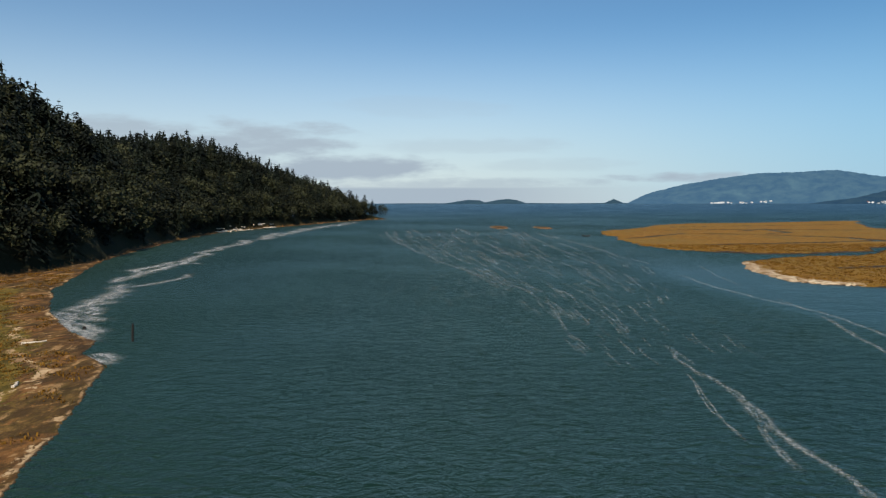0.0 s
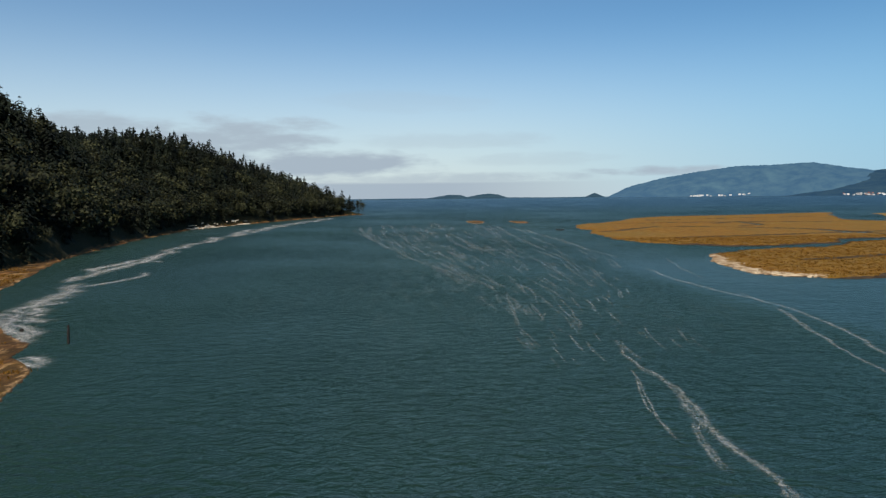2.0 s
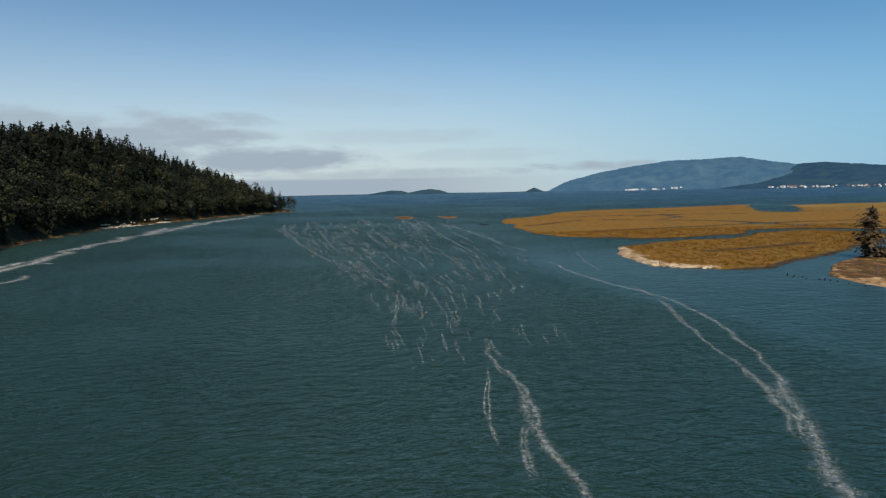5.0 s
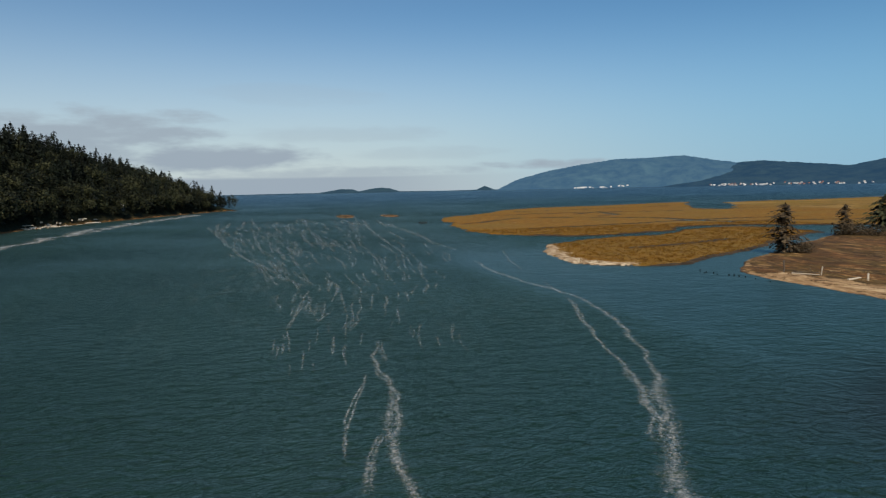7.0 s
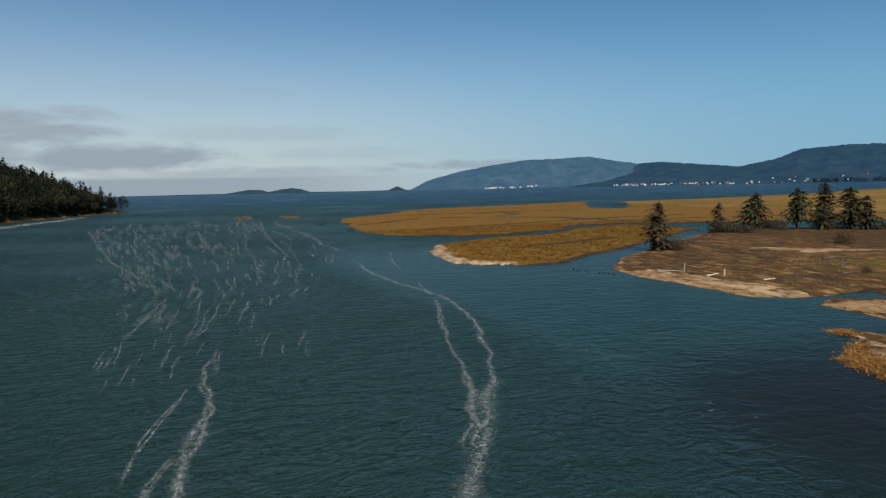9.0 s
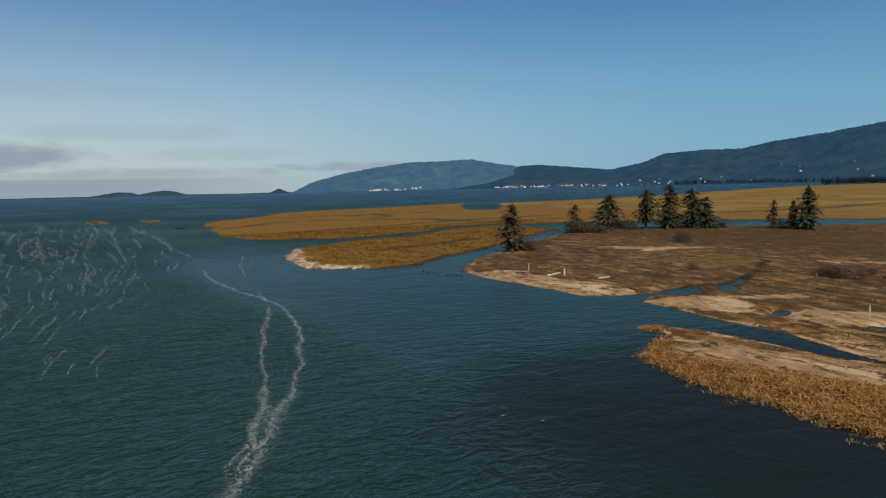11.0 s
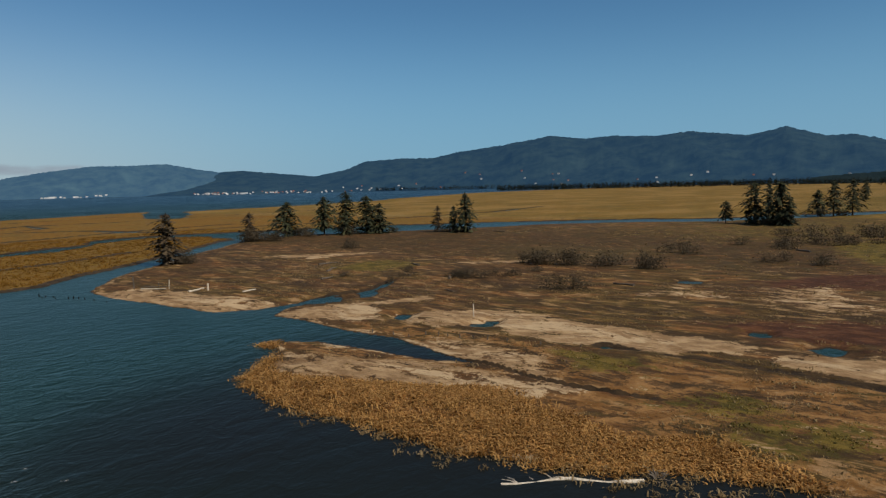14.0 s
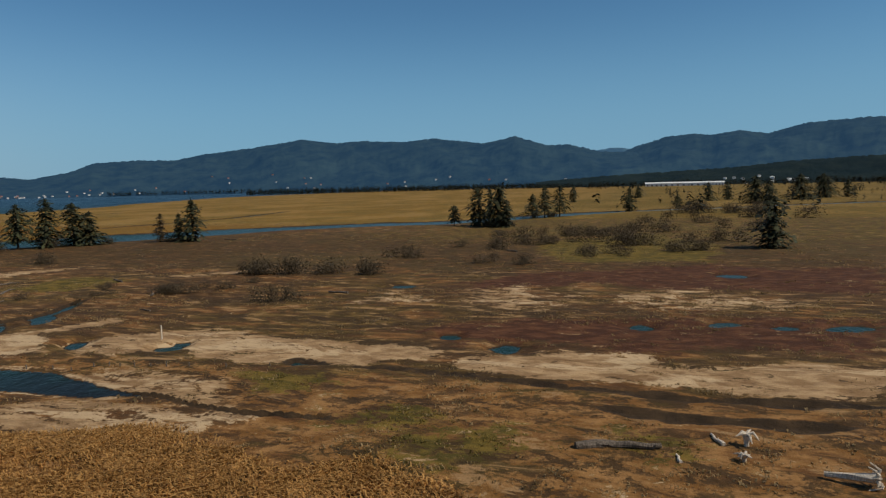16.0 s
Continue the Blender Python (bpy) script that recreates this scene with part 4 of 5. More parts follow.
# ---- far ranges ----
def hill_range(name, outline, foot, depth, material, label, seed):
    """A wooded range: outline is its skyline in degrees round and up, foot its distance at both ends."""
    a = np.radians(np.arange(outline[0][0], outline[-1][0], 0.12))
    up = np.interp(np.degrees(a), *np.array(outline).T)
    near = np.interp(a, (a[0], a[-1]), foot)
    t = np.r_[np.linspace(0, 1, 16), 1.15, 1.35]
    A, T = np.meshgrid(a, t, indexing="ij")
    D = near[:, None] + depth * T
    crest = 18 + (near + depth) * np.tan(np.radians(up))
    ridge_noise = (fractal(np.degrees(A) * 60 + T * 60, T * 420, 170, 5, seed) - 0.5)
    fine = (value_noise(np.degrees(A) * 60, T * 900, 8, seed + 7) - 0.5) * (2.5 + 5 * smooth(0.8, 1.0, T))
    body = np.where(T <= 1, T**0.8, 1 - (T - 1) * 1.2)
    Z = np.clip(crest[:, None] * (body + ridge_noise * 0.45 * np.sin(np.pi * np.clip(T, 0, 1))), -2, crest[:, None] * 0.985) + fine * (T > 0) * smooth(0, 40, crest)[:, None]
    X, Y = 30 + D * np.sin(A), 8 + D * np.cos(A)
    n, m = A.shape
    i, j = np.meshgrid(np.arange(n - 1), np.arange(m - 1), indexing="ij")
    quads = np.stack([i * m + j, (i + 1) * m + j, (i + 1) * m + j + 1, i * m + j + 1], -1).reshape(-1, 4)
    ob = new(name, mesh_from(name, np.stack([X.ravel(), Y.ravel(), Z.ravel()], -1), quads, material, True))
    return tagged(ob, label, "hills", kind="structure")


# the blue of these ranges and the spit is haze painted as glow
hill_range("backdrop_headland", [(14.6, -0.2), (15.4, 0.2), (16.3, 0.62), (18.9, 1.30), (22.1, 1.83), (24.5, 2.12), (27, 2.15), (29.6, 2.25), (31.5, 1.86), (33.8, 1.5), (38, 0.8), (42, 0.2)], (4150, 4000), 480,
           M_RANGE_FAR, "blue-hazed wooded headland across the bay", 1)
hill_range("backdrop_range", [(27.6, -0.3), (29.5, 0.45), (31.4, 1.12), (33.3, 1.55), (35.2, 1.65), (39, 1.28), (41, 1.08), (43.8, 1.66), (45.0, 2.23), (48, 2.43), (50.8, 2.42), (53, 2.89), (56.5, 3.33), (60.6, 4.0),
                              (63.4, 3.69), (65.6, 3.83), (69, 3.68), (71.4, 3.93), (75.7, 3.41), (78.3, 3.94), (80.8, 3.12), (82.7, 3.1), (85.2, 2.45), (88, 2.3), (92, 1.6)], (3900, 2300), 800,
           M_RANGE_NEAR, "long dark blue-hazed forested mountain range", 2)
hill_range("backdrop_peak", [(83, 2.0), (85, 2.55), (86.1, 2.74), (87.6, 2.6), (90, 2.2)], (4200, 4200), 350, M_RANGE_FAR, "pale blue-hazed hilltop behind the range", 3)
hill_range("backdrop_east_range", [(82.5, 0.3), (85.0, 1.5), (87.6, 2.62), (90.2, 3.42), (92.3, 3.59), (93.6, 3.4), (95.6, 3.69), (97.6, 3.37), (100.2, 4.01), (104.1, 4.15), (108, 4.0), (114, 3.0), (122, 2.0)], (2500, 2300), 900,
           M_RANGE_NEAR, "dark blue-hazed forested mountain range", 4)
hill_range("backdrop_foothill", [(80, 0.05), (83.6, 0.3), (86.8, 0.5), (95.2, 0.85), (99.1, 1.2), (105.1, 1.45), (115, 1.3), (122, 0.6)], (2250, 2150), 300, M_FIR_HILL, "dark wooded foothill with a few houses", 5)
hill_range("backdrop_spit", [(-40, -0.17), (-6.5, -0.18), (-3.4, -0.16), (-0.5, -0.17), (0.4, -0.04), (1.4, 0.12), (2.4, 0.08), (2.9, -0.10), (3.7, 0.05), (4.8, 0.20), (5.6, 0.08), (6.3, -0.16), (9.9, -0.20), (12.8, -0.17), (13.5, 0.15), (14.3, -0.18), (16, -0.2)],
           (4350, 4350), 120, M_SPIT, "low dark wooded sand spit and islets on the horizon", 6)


# ---- reeds, grass and shrubs ----
def tuft(blades, height, spread, seed, lean=0.5):
    """A clump of bent blades, each two narrow quads."""
    rng = np.random.RandomState(seed)
    quads = []
    for _ in range(blades):
        a, h = rng.rand() * 6.283, height * rng.uniform(0.55, 1.15)
        bx, by = rng.normal(size=2) * spread * 0.35
        w, l = 0.025 + 0.035 * rng.rand(), lean * h * rng.uniform(0.2, 1.2)
        dx, dy, sx, sy = math.cos(a), math.sin(a), -math.sin(a), math.cos(a)
        p0, p1, p2 = (bx, by, -0.05), (bx + dx * l * 0.35, by + dy * l * 0.35, h * 0.62), (bx + dx * l, by + dy * l, h * (1.0 - 0.25 * lean))
        quads.append([(p0[0] - sx * w, p0[1] - sy * w, p0[2]), (p0[0] + sx * w, p0[1] + sy * w, p0[2]), (p1[0] + sx * w, p1[1] + sy * w, p1[2]), (p1[0] - sx * w, p1[1] - sy * w, p1[2])])
        quads.append([(p1[0] - sx * w, p1[1] - sy * w, p1[2]), (p1[0] + sx * w, p1[1] + sy * w, p1[2]), (p2[0] + sx * w * 0.3, p2[1] + sy * w * 0.3, p2[2]), (p2[0] - sx * w * 0.3, p2[1] - sy * w * 0.3, p2[2])])
    return np.array(quads)


def sow(name, label, material, kinds, count, box, keep, seed, size, sink=0.0):
    """Tufts strewn over a stretch of the plan where keep(x, y, fields) says so."""
    rng = np.random.RandomState(seed)
    x, y = rng.uniform(box[0], box[2], count), rng.uniform(box[1], box[3], count)
    f = fields(x, y)
    ok = keep(x, y, f) > rng.rand(count)
    rows = [(px, py, max(pz, -0.15) - sink, rng.uniform(*size), 1.0, rng.rand() * 6.3, rng.randint(len(kinds)), rng.rand()) for px, py, pz in zip(x[ok], y[ok], f["z"][ok])]
    if rows:
        tagged(new(name, scatter_mesh(name, kinds, rows, material)), label, "grass", kind="stuff")


REED_KINDS = [tuft(18, 0.34, 1.1, 500 + k, 1.3) for k in range(5)]
GRASS_KINDS = [tuft(9, 0.20, 0.8, 520 + k, 1.1) for k in range(5)]


def reed_belt(x, y, f):
    shore = np.interp(y, (12, 23, 27, 32, 44, 57, 63, 69, 74), (94, 92.5, 89.5, 88, 87.3, 87.3, 89, 95, 99))
    width = np.interp(y, (14, 20, 31, 37, 46, 54, 62, 72), (1, 4, 8.5, 10.5, 9, 6, 3.5, 2)) * (0.7 + 0.6 * fractal(x, y, 7, 2, 61))
    band = smooth(width + 0.8, width - 0.8, x - shore) * smooth(-0.9, 0.1, f["d"]) * smooth(14, 22, y)
    return band * (0.45 + 0.55 * smooth(0.30, 0.5, fractal(x, y, 4, 2, 66)))


sow("reed_bed", "golden dry reed bed along the water's edge", M_REED, REED_KINDS, 10500, (84, 12, 104, 76), reed_belt, 31, (0.7, 1.25))
sow("reed_stubble", "pale reed tussocks standing in the shallow water", M_STRAW, REED_KINDS, 1500, (82, 14, 97, 60), lambda x, y, f: smooth(-4.2, -0.8, f["d"] + (fractal(x, y, 6, 2, 77) - 0.5) * 5) * smooth(0.3, -0.2, f["d"]) * smooth(58, 48, y) * 0.5, 32, (0.55, 1.0), -0.12)
sow("marsh_grass", "short straw-coloured tussocks on the flats", M_STRAW, GRASS_KINDS, 7000, (96, -40, 165, 130),
    lambda x, y, f: smooth(1.5, 4, f["d"]) * (1 - 0.9 * smooth(0.4, 0.8, f["sand"])) * (1 - smooth(0.3, 0.6, f["wet"])) * smooth(0.42, 0.62, fractal(x, y, 7, 3, 91)) * (f["z"] > 0.05), 33, (0.6, 1.3))
sow("heath_tussocks", "dull straw tussocks on the inner flats", M_STRAW, GRASS_KINDS, 3000, (150, -60, 290, 150), lambda x, y, f: smooth(4, 8, f["d"]) * (1 - smooth(0.4, 0.8, f["sand"])) * smooth(0.46, 0.62, fractal(x, y, 14, 3, 92)) * (1 - 0.7 * smooth(0.3, 0.7, f["red"])) * (f["z"] > 0.05), 39, (0.9, 1.7))
sow("green_sedge", "low olive green sedge in patches on the flats", M_MOSS, GRASS_KINDS, 2200, (98, -25, 120, 48), lambda x, y, f: smooth(0.35, 0.75, f["green"]) * smooth(0.4, 0.55, fractal(x, y, 3, 2, 96)), 34, (0.6, 1.2))
sow("islet_grass", "golden cordgrass over the marsh islet", M_CORD, GRASS_KINDS, 14000, (80, 145, 230, 290), lambda x, y, f: smooth(0.5, 1.2, f["d"]) * (f["z"] > 0.15) * np.where(f["gold"] > 0.5, 0.75, 0) * (1 - smooth(0.3, 0.7, f["sand"])), 35, (1.0, 1.9))
sow("west_bank_grass", "rusty dry grass on the low west bank", M_CORD, GRASS_KINDS, 12000, (-110, 40, -24, 200), lambda x, y, f: smooth(0.8, 3, f["d"]) * smooth(26, 14, f["d"]) * (f["wood"] < 0.5) * smooth(0.45, 0.6, fractal(x, y, 4, 2, 98)), 36, (1.0, 2.0))
sow("west_bank_sedge", "green sedge behind the west bank", M_MOSS, GRASS_KINDS, 7000, (-110, 40, -30, 130), lambda x, y, f: smooth(5, 10, f["d"]) * (f["wood"] < 0.5) * 0.8, 37, (0.9, 1.6))

SHRUB_KINDS = [broadleaf(2.0, 2.6, 600 + k, 620, 0.12) for k in range(4)]
SHRUB_MESHES = [quads_mesh("foliage", q, M_SHRUB) for q in SHRUB_KINDS]


def shrub(x, y, s, tall, k, label):
    bush = tagged(new("shrub"), label, "shrub", "shrubs on the marsh")
    bush.matrix_basis = pose(x, y, ground_z(x, y) - 0.1, 0, 0, 77 * k) @ Matrix.Diagonal((s, s, tall, 1))
    tagged(part("foliage", SHRUB_MESHES[k % 4], M_SHRUB, bush), kind="stuff")


_rng = random.Random(5)
for bx, by, bs, n, spread in ((182, 83, 1.3, 5, 7), (183, 72, 1.4, 5, 6), (183, 61, 1.3, 4, 3), (155, 85, 0.9, 5, 3), (151, 63, 0.9, 4, 3), (189, 155, 1.2, 3, 3), (213, 64, 1.3, 3, 5), (284, 26, 1.6, 6, 9), (250, 12, 1.6, 5, 7),
                              (236, 1, 1.5, 4, 6), (253, 38, 1.4, 5, 8), (430, -25, 2.2, 4, 10), (433, -9, 2.0, 3, 6), (205, 38, 1.1, 4, 6), (141, 162, 1.3, 3, 2), (192, 204, 1.7, 4, 3), (196, 200, 1.5, 3, 3),
                              (231, 195, 1.4, 4, 8), (216, 208, 1.6, 5, 9), (255, 166, 1.2, 4, 5), (332, 72, 1.6, 5, 8), (404, 62, 1.6, 4, 8), (148, 100, 0.6, 4, 10), (165, 75, 0.7, 5, 10), (160, 95, 0.6, 5, 9), (246, 190, 1.3, 2, 4), (265, 22, 1.7, 5, 9), (278, 48, 1.5, 4, 9), (300, 8, 1.8, 5, 12), (240, 52, 1.3, 4, 8), (315, -22, 2.0, 4, 12), (355, 0, 2.0, 4, 14), (262, -8, 1.5, 4, 9), (225, 20, 1.2, 4, 8), (390, -40, 2.4, 4, 16), (480, -30, 2.6, 4, 20)):
    for k in range(n):
        px, py = bx + _rng.uniform(-1, 1) * spread * 0.5, by + _rng.uniform(-1, 1) * spread
        shrub(px, py, bs * _rng.uniform(0.7, 1.3), bs * _rng.uniform(0.55, 1.1), _rng.randrange(40), "grey-brown leafless shrub on the marsh flats")


# ---- driftwood, posts and other small things ----
def tube_bm(path, radii, sides=8, seed=0):
    """A bent round stick with closed ends and an uneven skin."""
    rng = random.Random(seed)
    bm, rings = bmesh.new(), []
    for k, (p, r) in enumerate(zip(path, radii)):
        p = Vector(p)
        d = (Vector(path[min(k + 1, len(path) - 1)]) - Vector(path[max(k - 1, 0)])).normalized()
        u = d.cross(Vector((0.3, 0.2, 1)) if abs(d.z) < 0.9 else Vector((1, 0, 0))).normalized()
        v = d.cross(u)
        rings.append([bm.verts.new(p + (u * math.cos(6.2832 * s / sides) + v * math.sin(6.2832 * s / sides)) * r * rng.uniform(0.85, 1.15)) for s in range(sides)])
    for a, b in zip(rings, rings[1:]):
        for s in range(sides):
            bm.faces.new((a[s], a[(s + 1) % sides], b[(s + 1) % sides], b[s]))
    bm.faces.new(rings[0][::-1]), bm.faces.new(rings[-1])
    bmesh.ops.recalc_face_normals(bm, faces=bm.faces)
    return bm


def thing(name, x, y, label, category, group="", z=None, turn=0):
    ob = tagged(new(name), label, category, group)
    ob.matrix_basis = pose(x, y, ground_z(x, y) if z is None else z, 0, 0, turn)
    return ob


def log(x, y, turn, length, r, material, label, seed, branches=0, z=None):
    ob = thing("driftwood_log", x, y, label, "driftwood", "driftwood on the marsh", z, turn)
    rng = random.Random(seed)
    n = 8
    path = [(length * (k / n - 0.5), 0.12 * length * 0.3 * math.sin(k * 0.9 + seed), r * 0.75 + 0.04 * length * 0.2 * math.sin(k * 1.7 + seed)) for k in range(n + 1)]
    part("trunk", tube_bm(path, [r * (1.15 - 0.55 * k / n) for k in range(n + 1)], 9, seed), material, ob)
    for _ in range(branches):
        k = rng.randrange(3, n + 1)
        p, a, out = Vector(path[k]), rng.uniform(-1.2, 1.2), length * rng.uniform(0.08, 0.2)
        side = rng.choice((-1, 1))
        q = p + Vector((abs(math.cos(a)) * out, side * abs(math.sin(a)) * out, rng.uniform(0.0, 0.25) * out))
        part("branch", tube_bm([p, p.lerp(q, 0.5) + Vector((0, 0, 0.08)), q], [r * 0.35, r * 0.22, r * 0.06], 5, seed + k), material, ob)
    return ob


def root_wad(x, y, turn, stem, spread, roots, seed, label, upright=False, z=None):
    """A washed-up tree stump with its star of roots."""
    ob = thing("driftwood_stump", x, y, label, "driftwood", "driftwood on the marsh", z, turn)
    rng = random.Random(seed)
    if upright:
        start, way = Vector((0, 0, 0)), Vector((0.1, 0, 1))
    else:
        start, way = Vector((-stem, 0, 0.25)), Vector((1, 0, 0.14)).normalized()
    end = start + way * stem
    part("stem", tube_bm([start, start.lerp(end, 0.5), end], [0.16 * spread, 0.2 * spread, 0.34 * spread], 9, seed), M_DRIFT, ob)
    side = way.cross(Vector((0, 1, 0.01))).normalized()
    for k in range(roots):
        a = 6.283 * k / roots + rng.uniform(-0.3, 0.3)
        out = (side * math.cos(a) + way.cross(side) * math.sin(a)) * spread * rng.uniform(0.55, 1.0)
        p1 = end + out * 0.55 + way * rng.uniform(0.0, 0.3) * spread
        p2 = end + out + way * rng.uniform(-0.45, 0.25) * spread
        p1.z, p2.z = max(p1.z, 0.05), max(p2.z, 0.03)
        part("root", tube_bm([end, p1, p2], [0.17 * spread, 0.10 * spread, 0.03 * spread], 6, seed + k), M_DRIFT, ob)
    return ob


root_wad(101.4, -7.1, 250, 2.6, 0.95, 9, 1, "bleached grey driftwood stump with torn roots")
root_wad(106.2, -0.9, 0, 0.75, 0.9, 7, 2, "white bleached root star standing on the grass", True)
root_wad(103.6, -0.5, 60, 0.35, 0.7, 8, 3, "small white bleached root cluster on the grass", True)
log(106.8, 0.9, 20, 2.0, 0.13, M_DRIFT, "forked white driftwood branch on the grass", 4, 4)
log(104.0, 7.2, -76, 5.6, 0.28, M_OLDLOG, "dark weathered log lying in the grass", 5, 1)
log(103.0, 3.4, 10, 1.2, 0.10, M_DRIFT, "short pale driftwood stick", 6, 1)
log(87.6, 27.6, 128, 8.5, 0.13, M_DRIFT, "long bare drift log lying in the shallows", 7, 7, -0.12)
wad = thing("root_tangle", 90.9, 23.6, "brown tangled root ball at the log's end", "driftwood")
for k in range(14):
    a, b = 6.283 * k / 14, _rng.uniform(0.1, 1.2)
    e = Vector((math.cos(a) * math.cos(b), math.sin(a) * math.cos(b), math.sin(b))) * _rng.uniform(0.7, 1.25)
    part("root", tube_bm([Vector((0, 0, 0)), e * 0.6 + Vector((0, 0, 0.1)), e + Vector((0, 0, -0.1))], [0.12, 0.07, 0.02], 5, k), M_OLDLOG, wad)
for k, (lx, ly, lt, ll, lr) in enumerate(((117.5, 117, 20, 4.0, 0.18), (150, 118, 30, 6, 0.2), (158, 128, -10, 5, 0.2), (166, 108, 60, 5, 0.2), (140, 108, 15, 4, 0.18), (153, 88, 40, 4, 0.2), (160, 56, 80, 4, 0.2), (231, 42, 50, 5, 0.25), (122, 108, 10, 3, 0.15),
                                          (262, 150, 80, 6, 0.2), (140, 78, 70, 3, 0.12), (-54, 93, 40, 3, 0.14), (-43, 72, 110, 2, 0.15), (-48, 67, 20, 2.2, 0.15), (-39, 60, 60, 2, 0.15), (-75, 140, 50, 5, 0.2), (-99, 197, 60, 6, 0.25))):
    log(lx, ly, lt, ll, lr, M_OLDLOG if lx > 130 else M_DRIFT, "weathered drift log lying on the flats", 40 + k, 1)


def post(x, y, height, r, material, label, seed, lean=3, z=None, name="wooden_post", group="old stakes"):
    rng = random.Random(seed)
    ob = thing(name, x, y, label, "post", group, (ground_z(x, y) if z is None else z), rng.uniform(0, 360))
    bm = tube_bm([(0, 0, -0.6), (0.02, 0, height * 0.3), (height * math.tan(radians(lean)) * 0.6, 0, height * 0.7), (height * math.tan(radians(lean)), 0.01, height)], [r * 1.05, r, r * 0.95, r * 0.8], 8, seed)
    me = bpy.data.meshes.new(name)
    bm.to_mesh(me), bm.free()
    me.materials.append(material)
    ob_mesh = new("shaft", me)
    ob_mesh.parent = ob
    return ob


post(-42, 95.5, 2.9, 0.17, M_PILE, "dark weathered piling standing alone in the river", 1, 2, -0.4, "piling", "pilings")
post(-53.5, 104.5, 0.7, 0.3, M_PILE, "short dark piling stub in the surf", 2, 6, -0.3, "piling", "pilings")
for k, (px, py, ph) in enumerate(((99.8, 138, 1.5), (100.3, 136.5, 0.8), (101, 135, 0.7), (101.8, 131, 0.8), (102.2, 130, 1.1), (102.6, 129, 0.9), (103, 127.5, 0.8), (103.4, 125, 0.6), (103.6, 121, 0.5), (100.5, 133, 0.6), (99.5, 136, 0.6))):
    post(px, py, ph * 0.42 + 0.3, 0.10, M_PILE, "short dark rotten piling at the creek mouth", 10 + k, 4, -0.3, "piling", "pilings")
post(112.3, 129, 2.4, 0.14, M_OLDLOG, "tall dark leaning post on the sand bank", 30, 5)
post(118.6, 115.2, 1.3, 0.16, M_DRIFT, "short pale stake on the beach", 31, 2)
post(124.3, 61.5, 1.7, 0.09, M_DRIFT, "thin pale stake standing on the sand", 32, 2)
for k, (px, py) in enumerate(((110.8, 67), (111.3, 64), (111.2, 61.5), (112.6, 60), (113, 58.4), (113, 57), (113.3, 55.5), (113.7, 53.8), (113.9, 52), (114.6, 49.8), (115.4, 46), (117, 42))):
    post(px, py, _rng.uniform(0.3, 0.6), 0.07, M_OLDLOG, "short weathered stake in an old fence line", 50 + k, 5)

# the wrecked timber frame on the beach
wreck = thing("timber_wreck", 114.6, 125.3, "broken grey timber staging lying on the sand", "wreckage", "", None, -62)
for k, (a, b, r) in enumerate((((-2.6, 0, 0.35), (2.6, 0.1, 0.5), 0.13), ((-2.5, -1.0, 0.15), (2.5, -0.9, 0.2), 0.13), ((-2.4, 0.1, 0), (-2.4, -1.1, 0.45), 0.1), ((2.4, 0.1, 0), (2.6, 0, 1.7), 0.13), ((0.4, 0, 0), (0.5, -0.1, 1.2), 0.1), ((1.6, 0, 0.1), (1.5, -1.2, 0.35), 0.1))):
    part("beam", tube_bm([Vector(a), Vector(a).lerp(Vector(b), 0.5), Vector(b)], [r * 0.75, r * 0.75, r * 0.65], 6, k), M_DRIFT if k in (1, 3) else M_OLDLOG, wreck)

# the dark skiff off the meadow's point
skiff = thing("skiff", 75.5, 364, "small dark open skiff lying off the meadow", "boat", "", -0.1, 20)


def hull_bm():
    bm, rows = bmesh.new(), []
    for k in range(9):
        t = k / 8
        w = 0.85 * math.sin(math.pi * (0.12 + 0.80 * t)) ** 0.6
        x, rise = -2.4 + 4.8 * t, 0.25 * (2 * t - 1) ** 2
        rows.append([bm.verts.new((x, s * w * f, z + rise)) for s, f, z in ((-1, 1, 0.65), (-1, 0.75, 0.1), (1, 0.75, 0.1), (1, 1, 0.65), (1, 0.9, 0.62), (1, 0.68, 0.18), (-1, 0.68, 0.18), (-1, 0.9, 0.62))])
    for a, b in zip(rows, rows[1:]):
        for s in range(8):
            bm.faces.new((a[s], a[(s + 1) % 8], b[(s + 1) % 8], b[s]))
    bm.faces.new(rows[0][::-1]), bm.faces.new(rows[-1])
    bmesh.ops.recalc_face_normals(bm, faces=bm.faces)
    return bm


def box_bm(x0, y0, z0, x1, y1, z1):
    bm = bmesh.new()
    bmesh.ops.create_cube(bm, size=1, matrix=Matrix.Translation(((x0 + x1) / 2, (y0 + y1) / 2, (z0 + z1) / 2)) @ Matrix.Diagonal((x1 - x0, y1 - y0, z1 - z0, 1)))
    return bm


part("hull", hull_bm(), M_HULL, skiff)
for k in (-1.1, 0.4):
    part("thwart", box_bm(k, -0.62, 0.45, k + 0.25, 0.62, 0.5), M_OLDLOG, skiff)
part("motor", box_bm(-2.65, -0.18, 0.5, -2.35, 0.18, 1.2), M_HULL, skiff, "dark outboard motor")


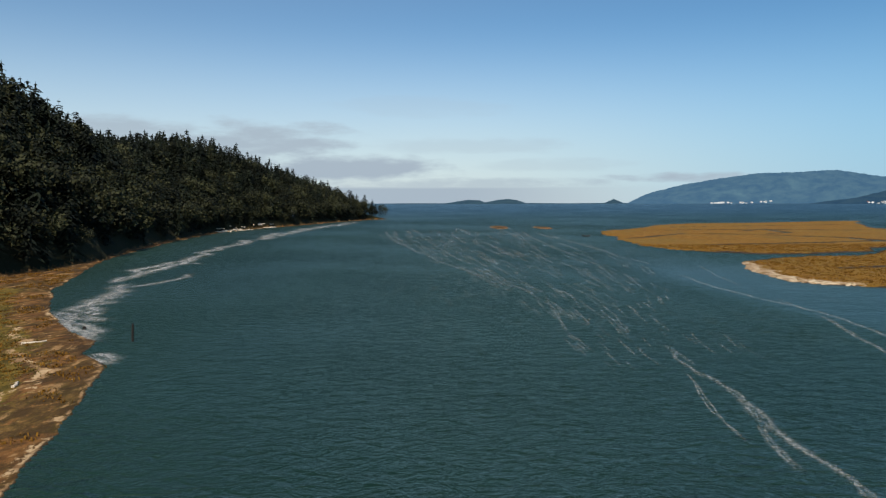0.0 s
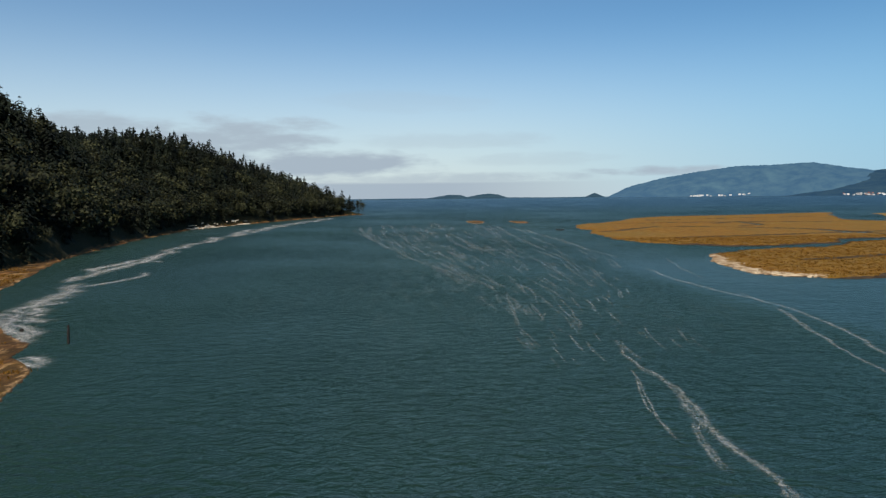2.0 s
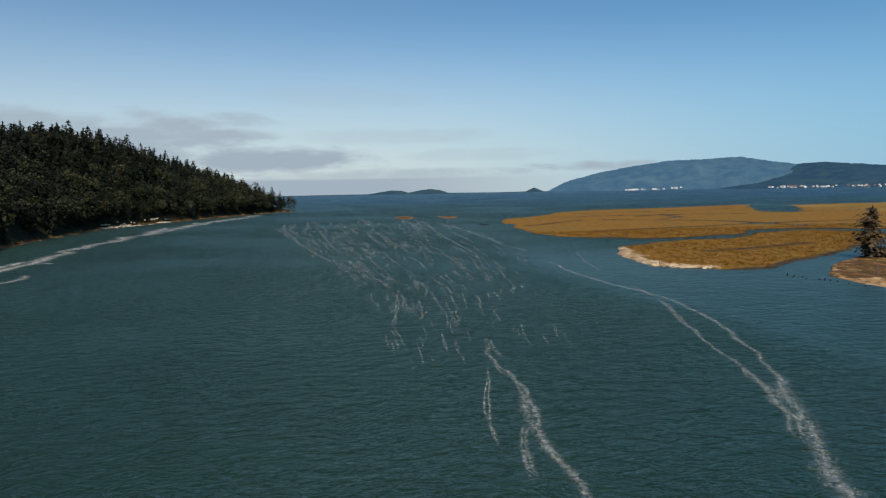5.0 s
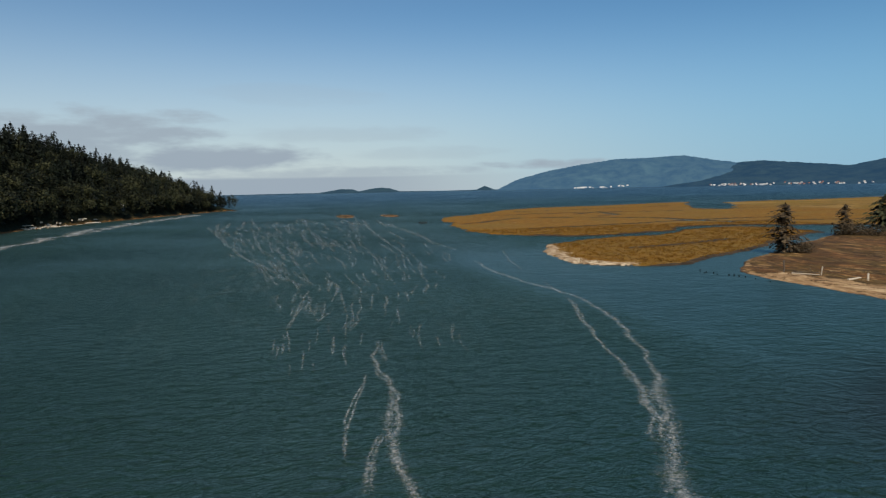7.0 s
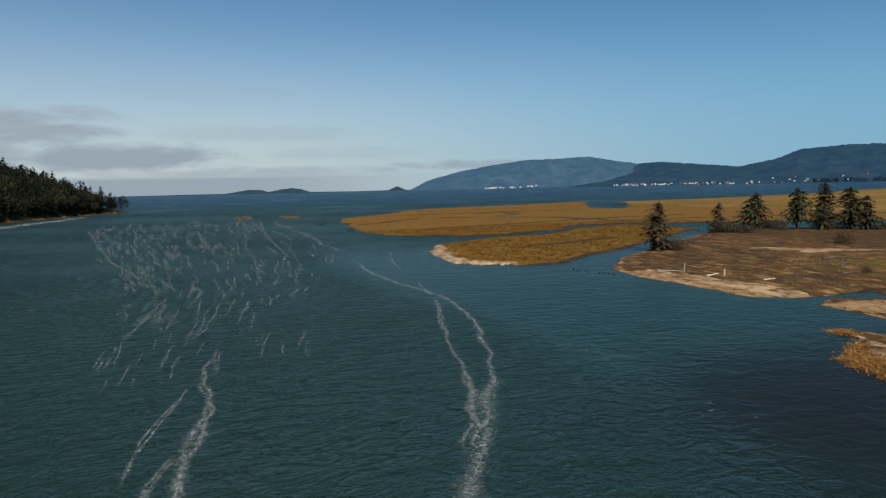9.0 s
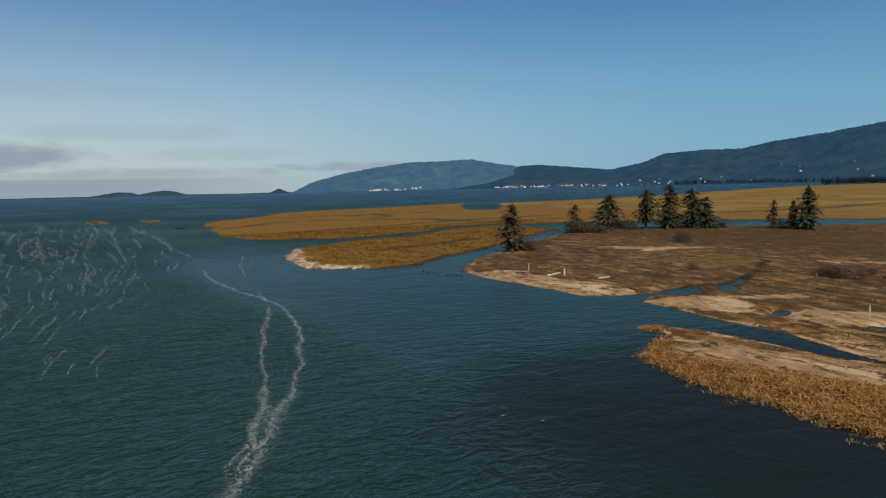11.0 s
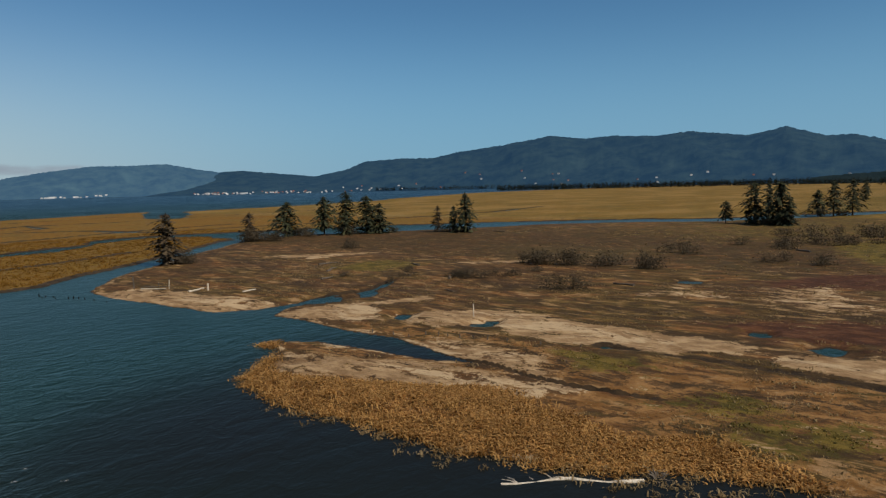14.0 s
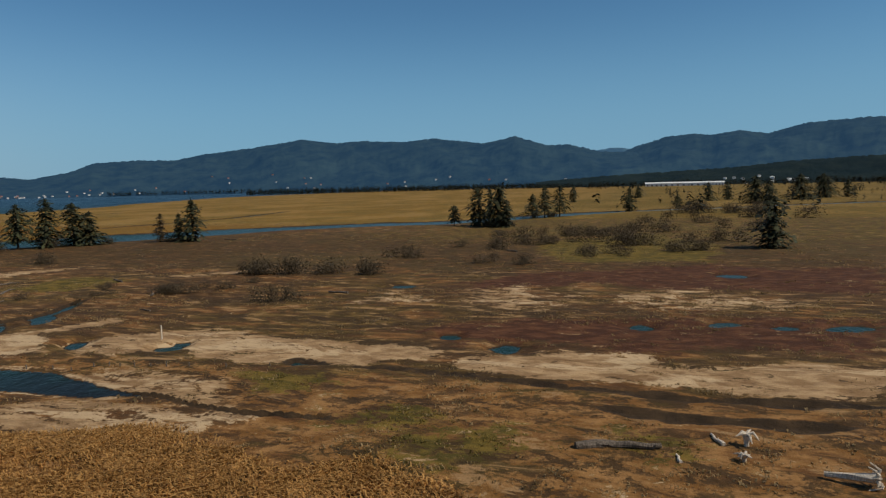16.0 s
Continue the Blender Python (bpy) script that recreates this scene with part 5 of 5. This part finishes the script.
# ---- houses ----
def gable_bm(w, d, h, rise, over=0.5, thick=0.25):
    """A two-sided roof with eaves and thickness."""
    bm = bmesh.new()
    a, b = w / 2 + over, d / 2 + over
    ring = [(-b, h - 0.1), (0, h + rise), (b, h - 0.1), (b, h - 0.1 + thick), (0, h + rise + thick), (-b, h - 0.1 + thick)]
    left, right = ([bm.verts.new((x, y, z)) for y, z in ring] for x in (-a, a))
    for s in range(6):
        bm.faces.new((left[s], left[(s + 1) % 6], right[(s + 1) % 6], right[s]))
    for r in (left, right):
        bm.faces.new((r[0], r[1], r[4], r[5])), bm.faces.new((r[1], r[2], r[3], r[4]))
    bmesh.ops.recalc_face_normals(bm, faces=bm.faces)
    return bm


def house_body(w, d, h, rise):
    bm = box_bm(-w / 2, -d / 2, -1.5, w / 2, d / 2, h)
    for s in (-1, 1):
        vs = [bm.verts.new(p) for p in ((s * w / 2, -d / 2, h), (s * w / 2, d / 2, h), (s * w / 2, 0, h + rise))]
        bm.faces.new(vs)
    return bm


def make_house(w, d, h, rise, wall, roof, label):
    ob = tagged(new("house"), label, "house", "houses round the bay")
    part("wall", house_body(w, d, h, rise), wall, ob)
    part("roof", gable_bm(w, d, h, rise), roof, ob)
    for k in range(max(2, int(w / 3.5))):
        x = -w / 2 + (k + 0.5) * w / max(2, int(w / 3.5))
        for s in (-1, 1):
            part("window", box_bm(x - 0.7, s * d / 2 - 0.06, h - 2.0, x + 0.7, s * d / 2 + 0.06, h - 0.7), M_PANE, ob)
    part("door", box_bm(w / 2 - 0.05, -0.5, -0.1, w / 2 + 0.06, 0.5, 2.0), M_PANE, ob)
    return ob


KINDS = [make_house(12, 8, 5.0, 2.6, M_WHITE, M_GREY, "white house with grey roof on the far shore"), make_house(16, 9, 6.0, 2.4, M_WHITE, M_WHITE, "pale house with light roof on the far shore"),
         make_house(11, 8, 4.5, 3.0, M_GREY, M_RUST, "grey house with red roof on the far shore"), make_house(36, 16, 7.0, 2.5, M_WHITE, M_WHITE, "long white waterfront shed on the far shore")]


def polar(az, r):
    return 30 + r * math.sin(radians(az)), 8 + r * math.cos(radians(az))


def range_z(x, y):
    hit, place, *_ = scene.ray_cast(DEPTHS, Vector((x, y, 2000)), Vector((0, 0, -1)))
    return place.z if hit else 0.0


bpy.context.view_layer.update()
DEPTHS = bpy.context.evaluated_depsgraph_get()
spots = []
for az0, az1, r0, r1, n, kinds in ((21.0, 23.0, 4108, 4116, 9, (1, 0, 3)), (23.0, 25.5, 4096, 4106, 8, (1, 0, 0)), (31.2, 37, 2, 30, 30, (0, 1, 2, 0)), (36.5, 43, 2, 50, 30, (0, 0, 0, 2)), (43, 50, 5, 90, 12, (0, 0, 2)),
                                   (50, 66, 10, 200, 12, (2, 2, 0)), (66, 84, 10, 120, 8, (2, 0)), (94, 101, 2190, 2300, 14, (0, 1, 0))):
    for _ in range(n):
        az = _rng.uniform(az0, az1) if n < 26 else _rng.triangular(az0, az1, az0 + 1.2)
        hx, hy = polar(az, _rng.uniform(r0, r1) + (3900 - 24.84 * (az - 27.6) if r0 < 1000 else 0))
        spots.append((hx, hy, range_z(hx, hy), az, _rng.choice(kinds)))
firsts = []
for k in range(4):
    hx, hy = polar((33.0, 34.0, 38.0, 23.2)[k], (3775, 3745, 3646, 4106)[k])
    firsts.append((hx, hy, range_z(hx, hy) + 0.5))
for ob in KINDS:
    ob.scale = (0.7, 0.7, 0.7)
for hx, hy, hz, az, kind in spots:
    copy_thing(KINDS[kind], pose(hx, hy, hz + 0.5, 0, 0, _rng.uniform(-40, 40) - az))
for ob, (hx, hy, hz) in zip(KINDS, firsts):
    ob.matrix_basis = pose(hx, hy, hz, 0, 0, -30) @ Matrix.Diagonal((0.7, 0.7, 0.7, 1))

# the long white sheds behind the meadow
for n, (az, w) in enumerate(((89.6, 60), (91.2, 75), (92.7, 80), (94.0, 40))):
    hx, hy = polar(az, 2010)
    shed = tagged(new("storage_shed"), "long low white farm shed beyond the meadow", "shed", "farm sheds")
    shed.matrix_basis = pose(hx, hy, 0.4, 0, 0, -az)
    part("wall", house_body(w, 26, 7.5, 3.0), M_WHITE, shed)
    part("roof", gable_bm(w, 26, 7.5, 3.0, 0.8, 0.4), M_WHITE, shed)
    for k in range(5):
        part("door", box_bm(-w / 2 + (k + 0.3) * w / 5, -13.1, 0, -w / 2 + (k + 0.7) * w / 5, -12.9, 4.5), M_GREY, shed)

# cabins and drift logs at the foot of the hill
for n, (hx, hy, w, wall, roof, lab, rot) in enumerate(((-153, 432, 7, M_GREY, M_GREY, "weathered grey cabin at the hill's foot", 70), (-151, 452, 6, M_GREY, M_RUST, "small cabin with rusty red roof", 80), (-148, 470, 6, M_WHITE, M_RUST, "pale cabin with red roof on the shore", 75),
                                                      (-142, 490, 6, M_GREY, M_GREY, "grey boat shed on the shore", 75), (-124, 545, 5, M_GREY, M_GREY, "grey cabin under the trees", 75))):
    cabin = make_house(w, 5, 2.6, 1.5, wall, roof, lab)
    cabin.matrix_basis = pose(hx, hy, ground_z(hx, hy) + 0.2, 0, 0, rot)
for k in range(34):
    y = 415 + 90 * _rng.random()
    log(float(west_x(y)) - _rng.uniform(-1, 6), y, _rng.uniform(40, 130), _rng.uniform(4, 10), _rng.uniform(0.25, 0.45), M_DRIFT, "pale drift log heaped on the west shore", 200 + k)
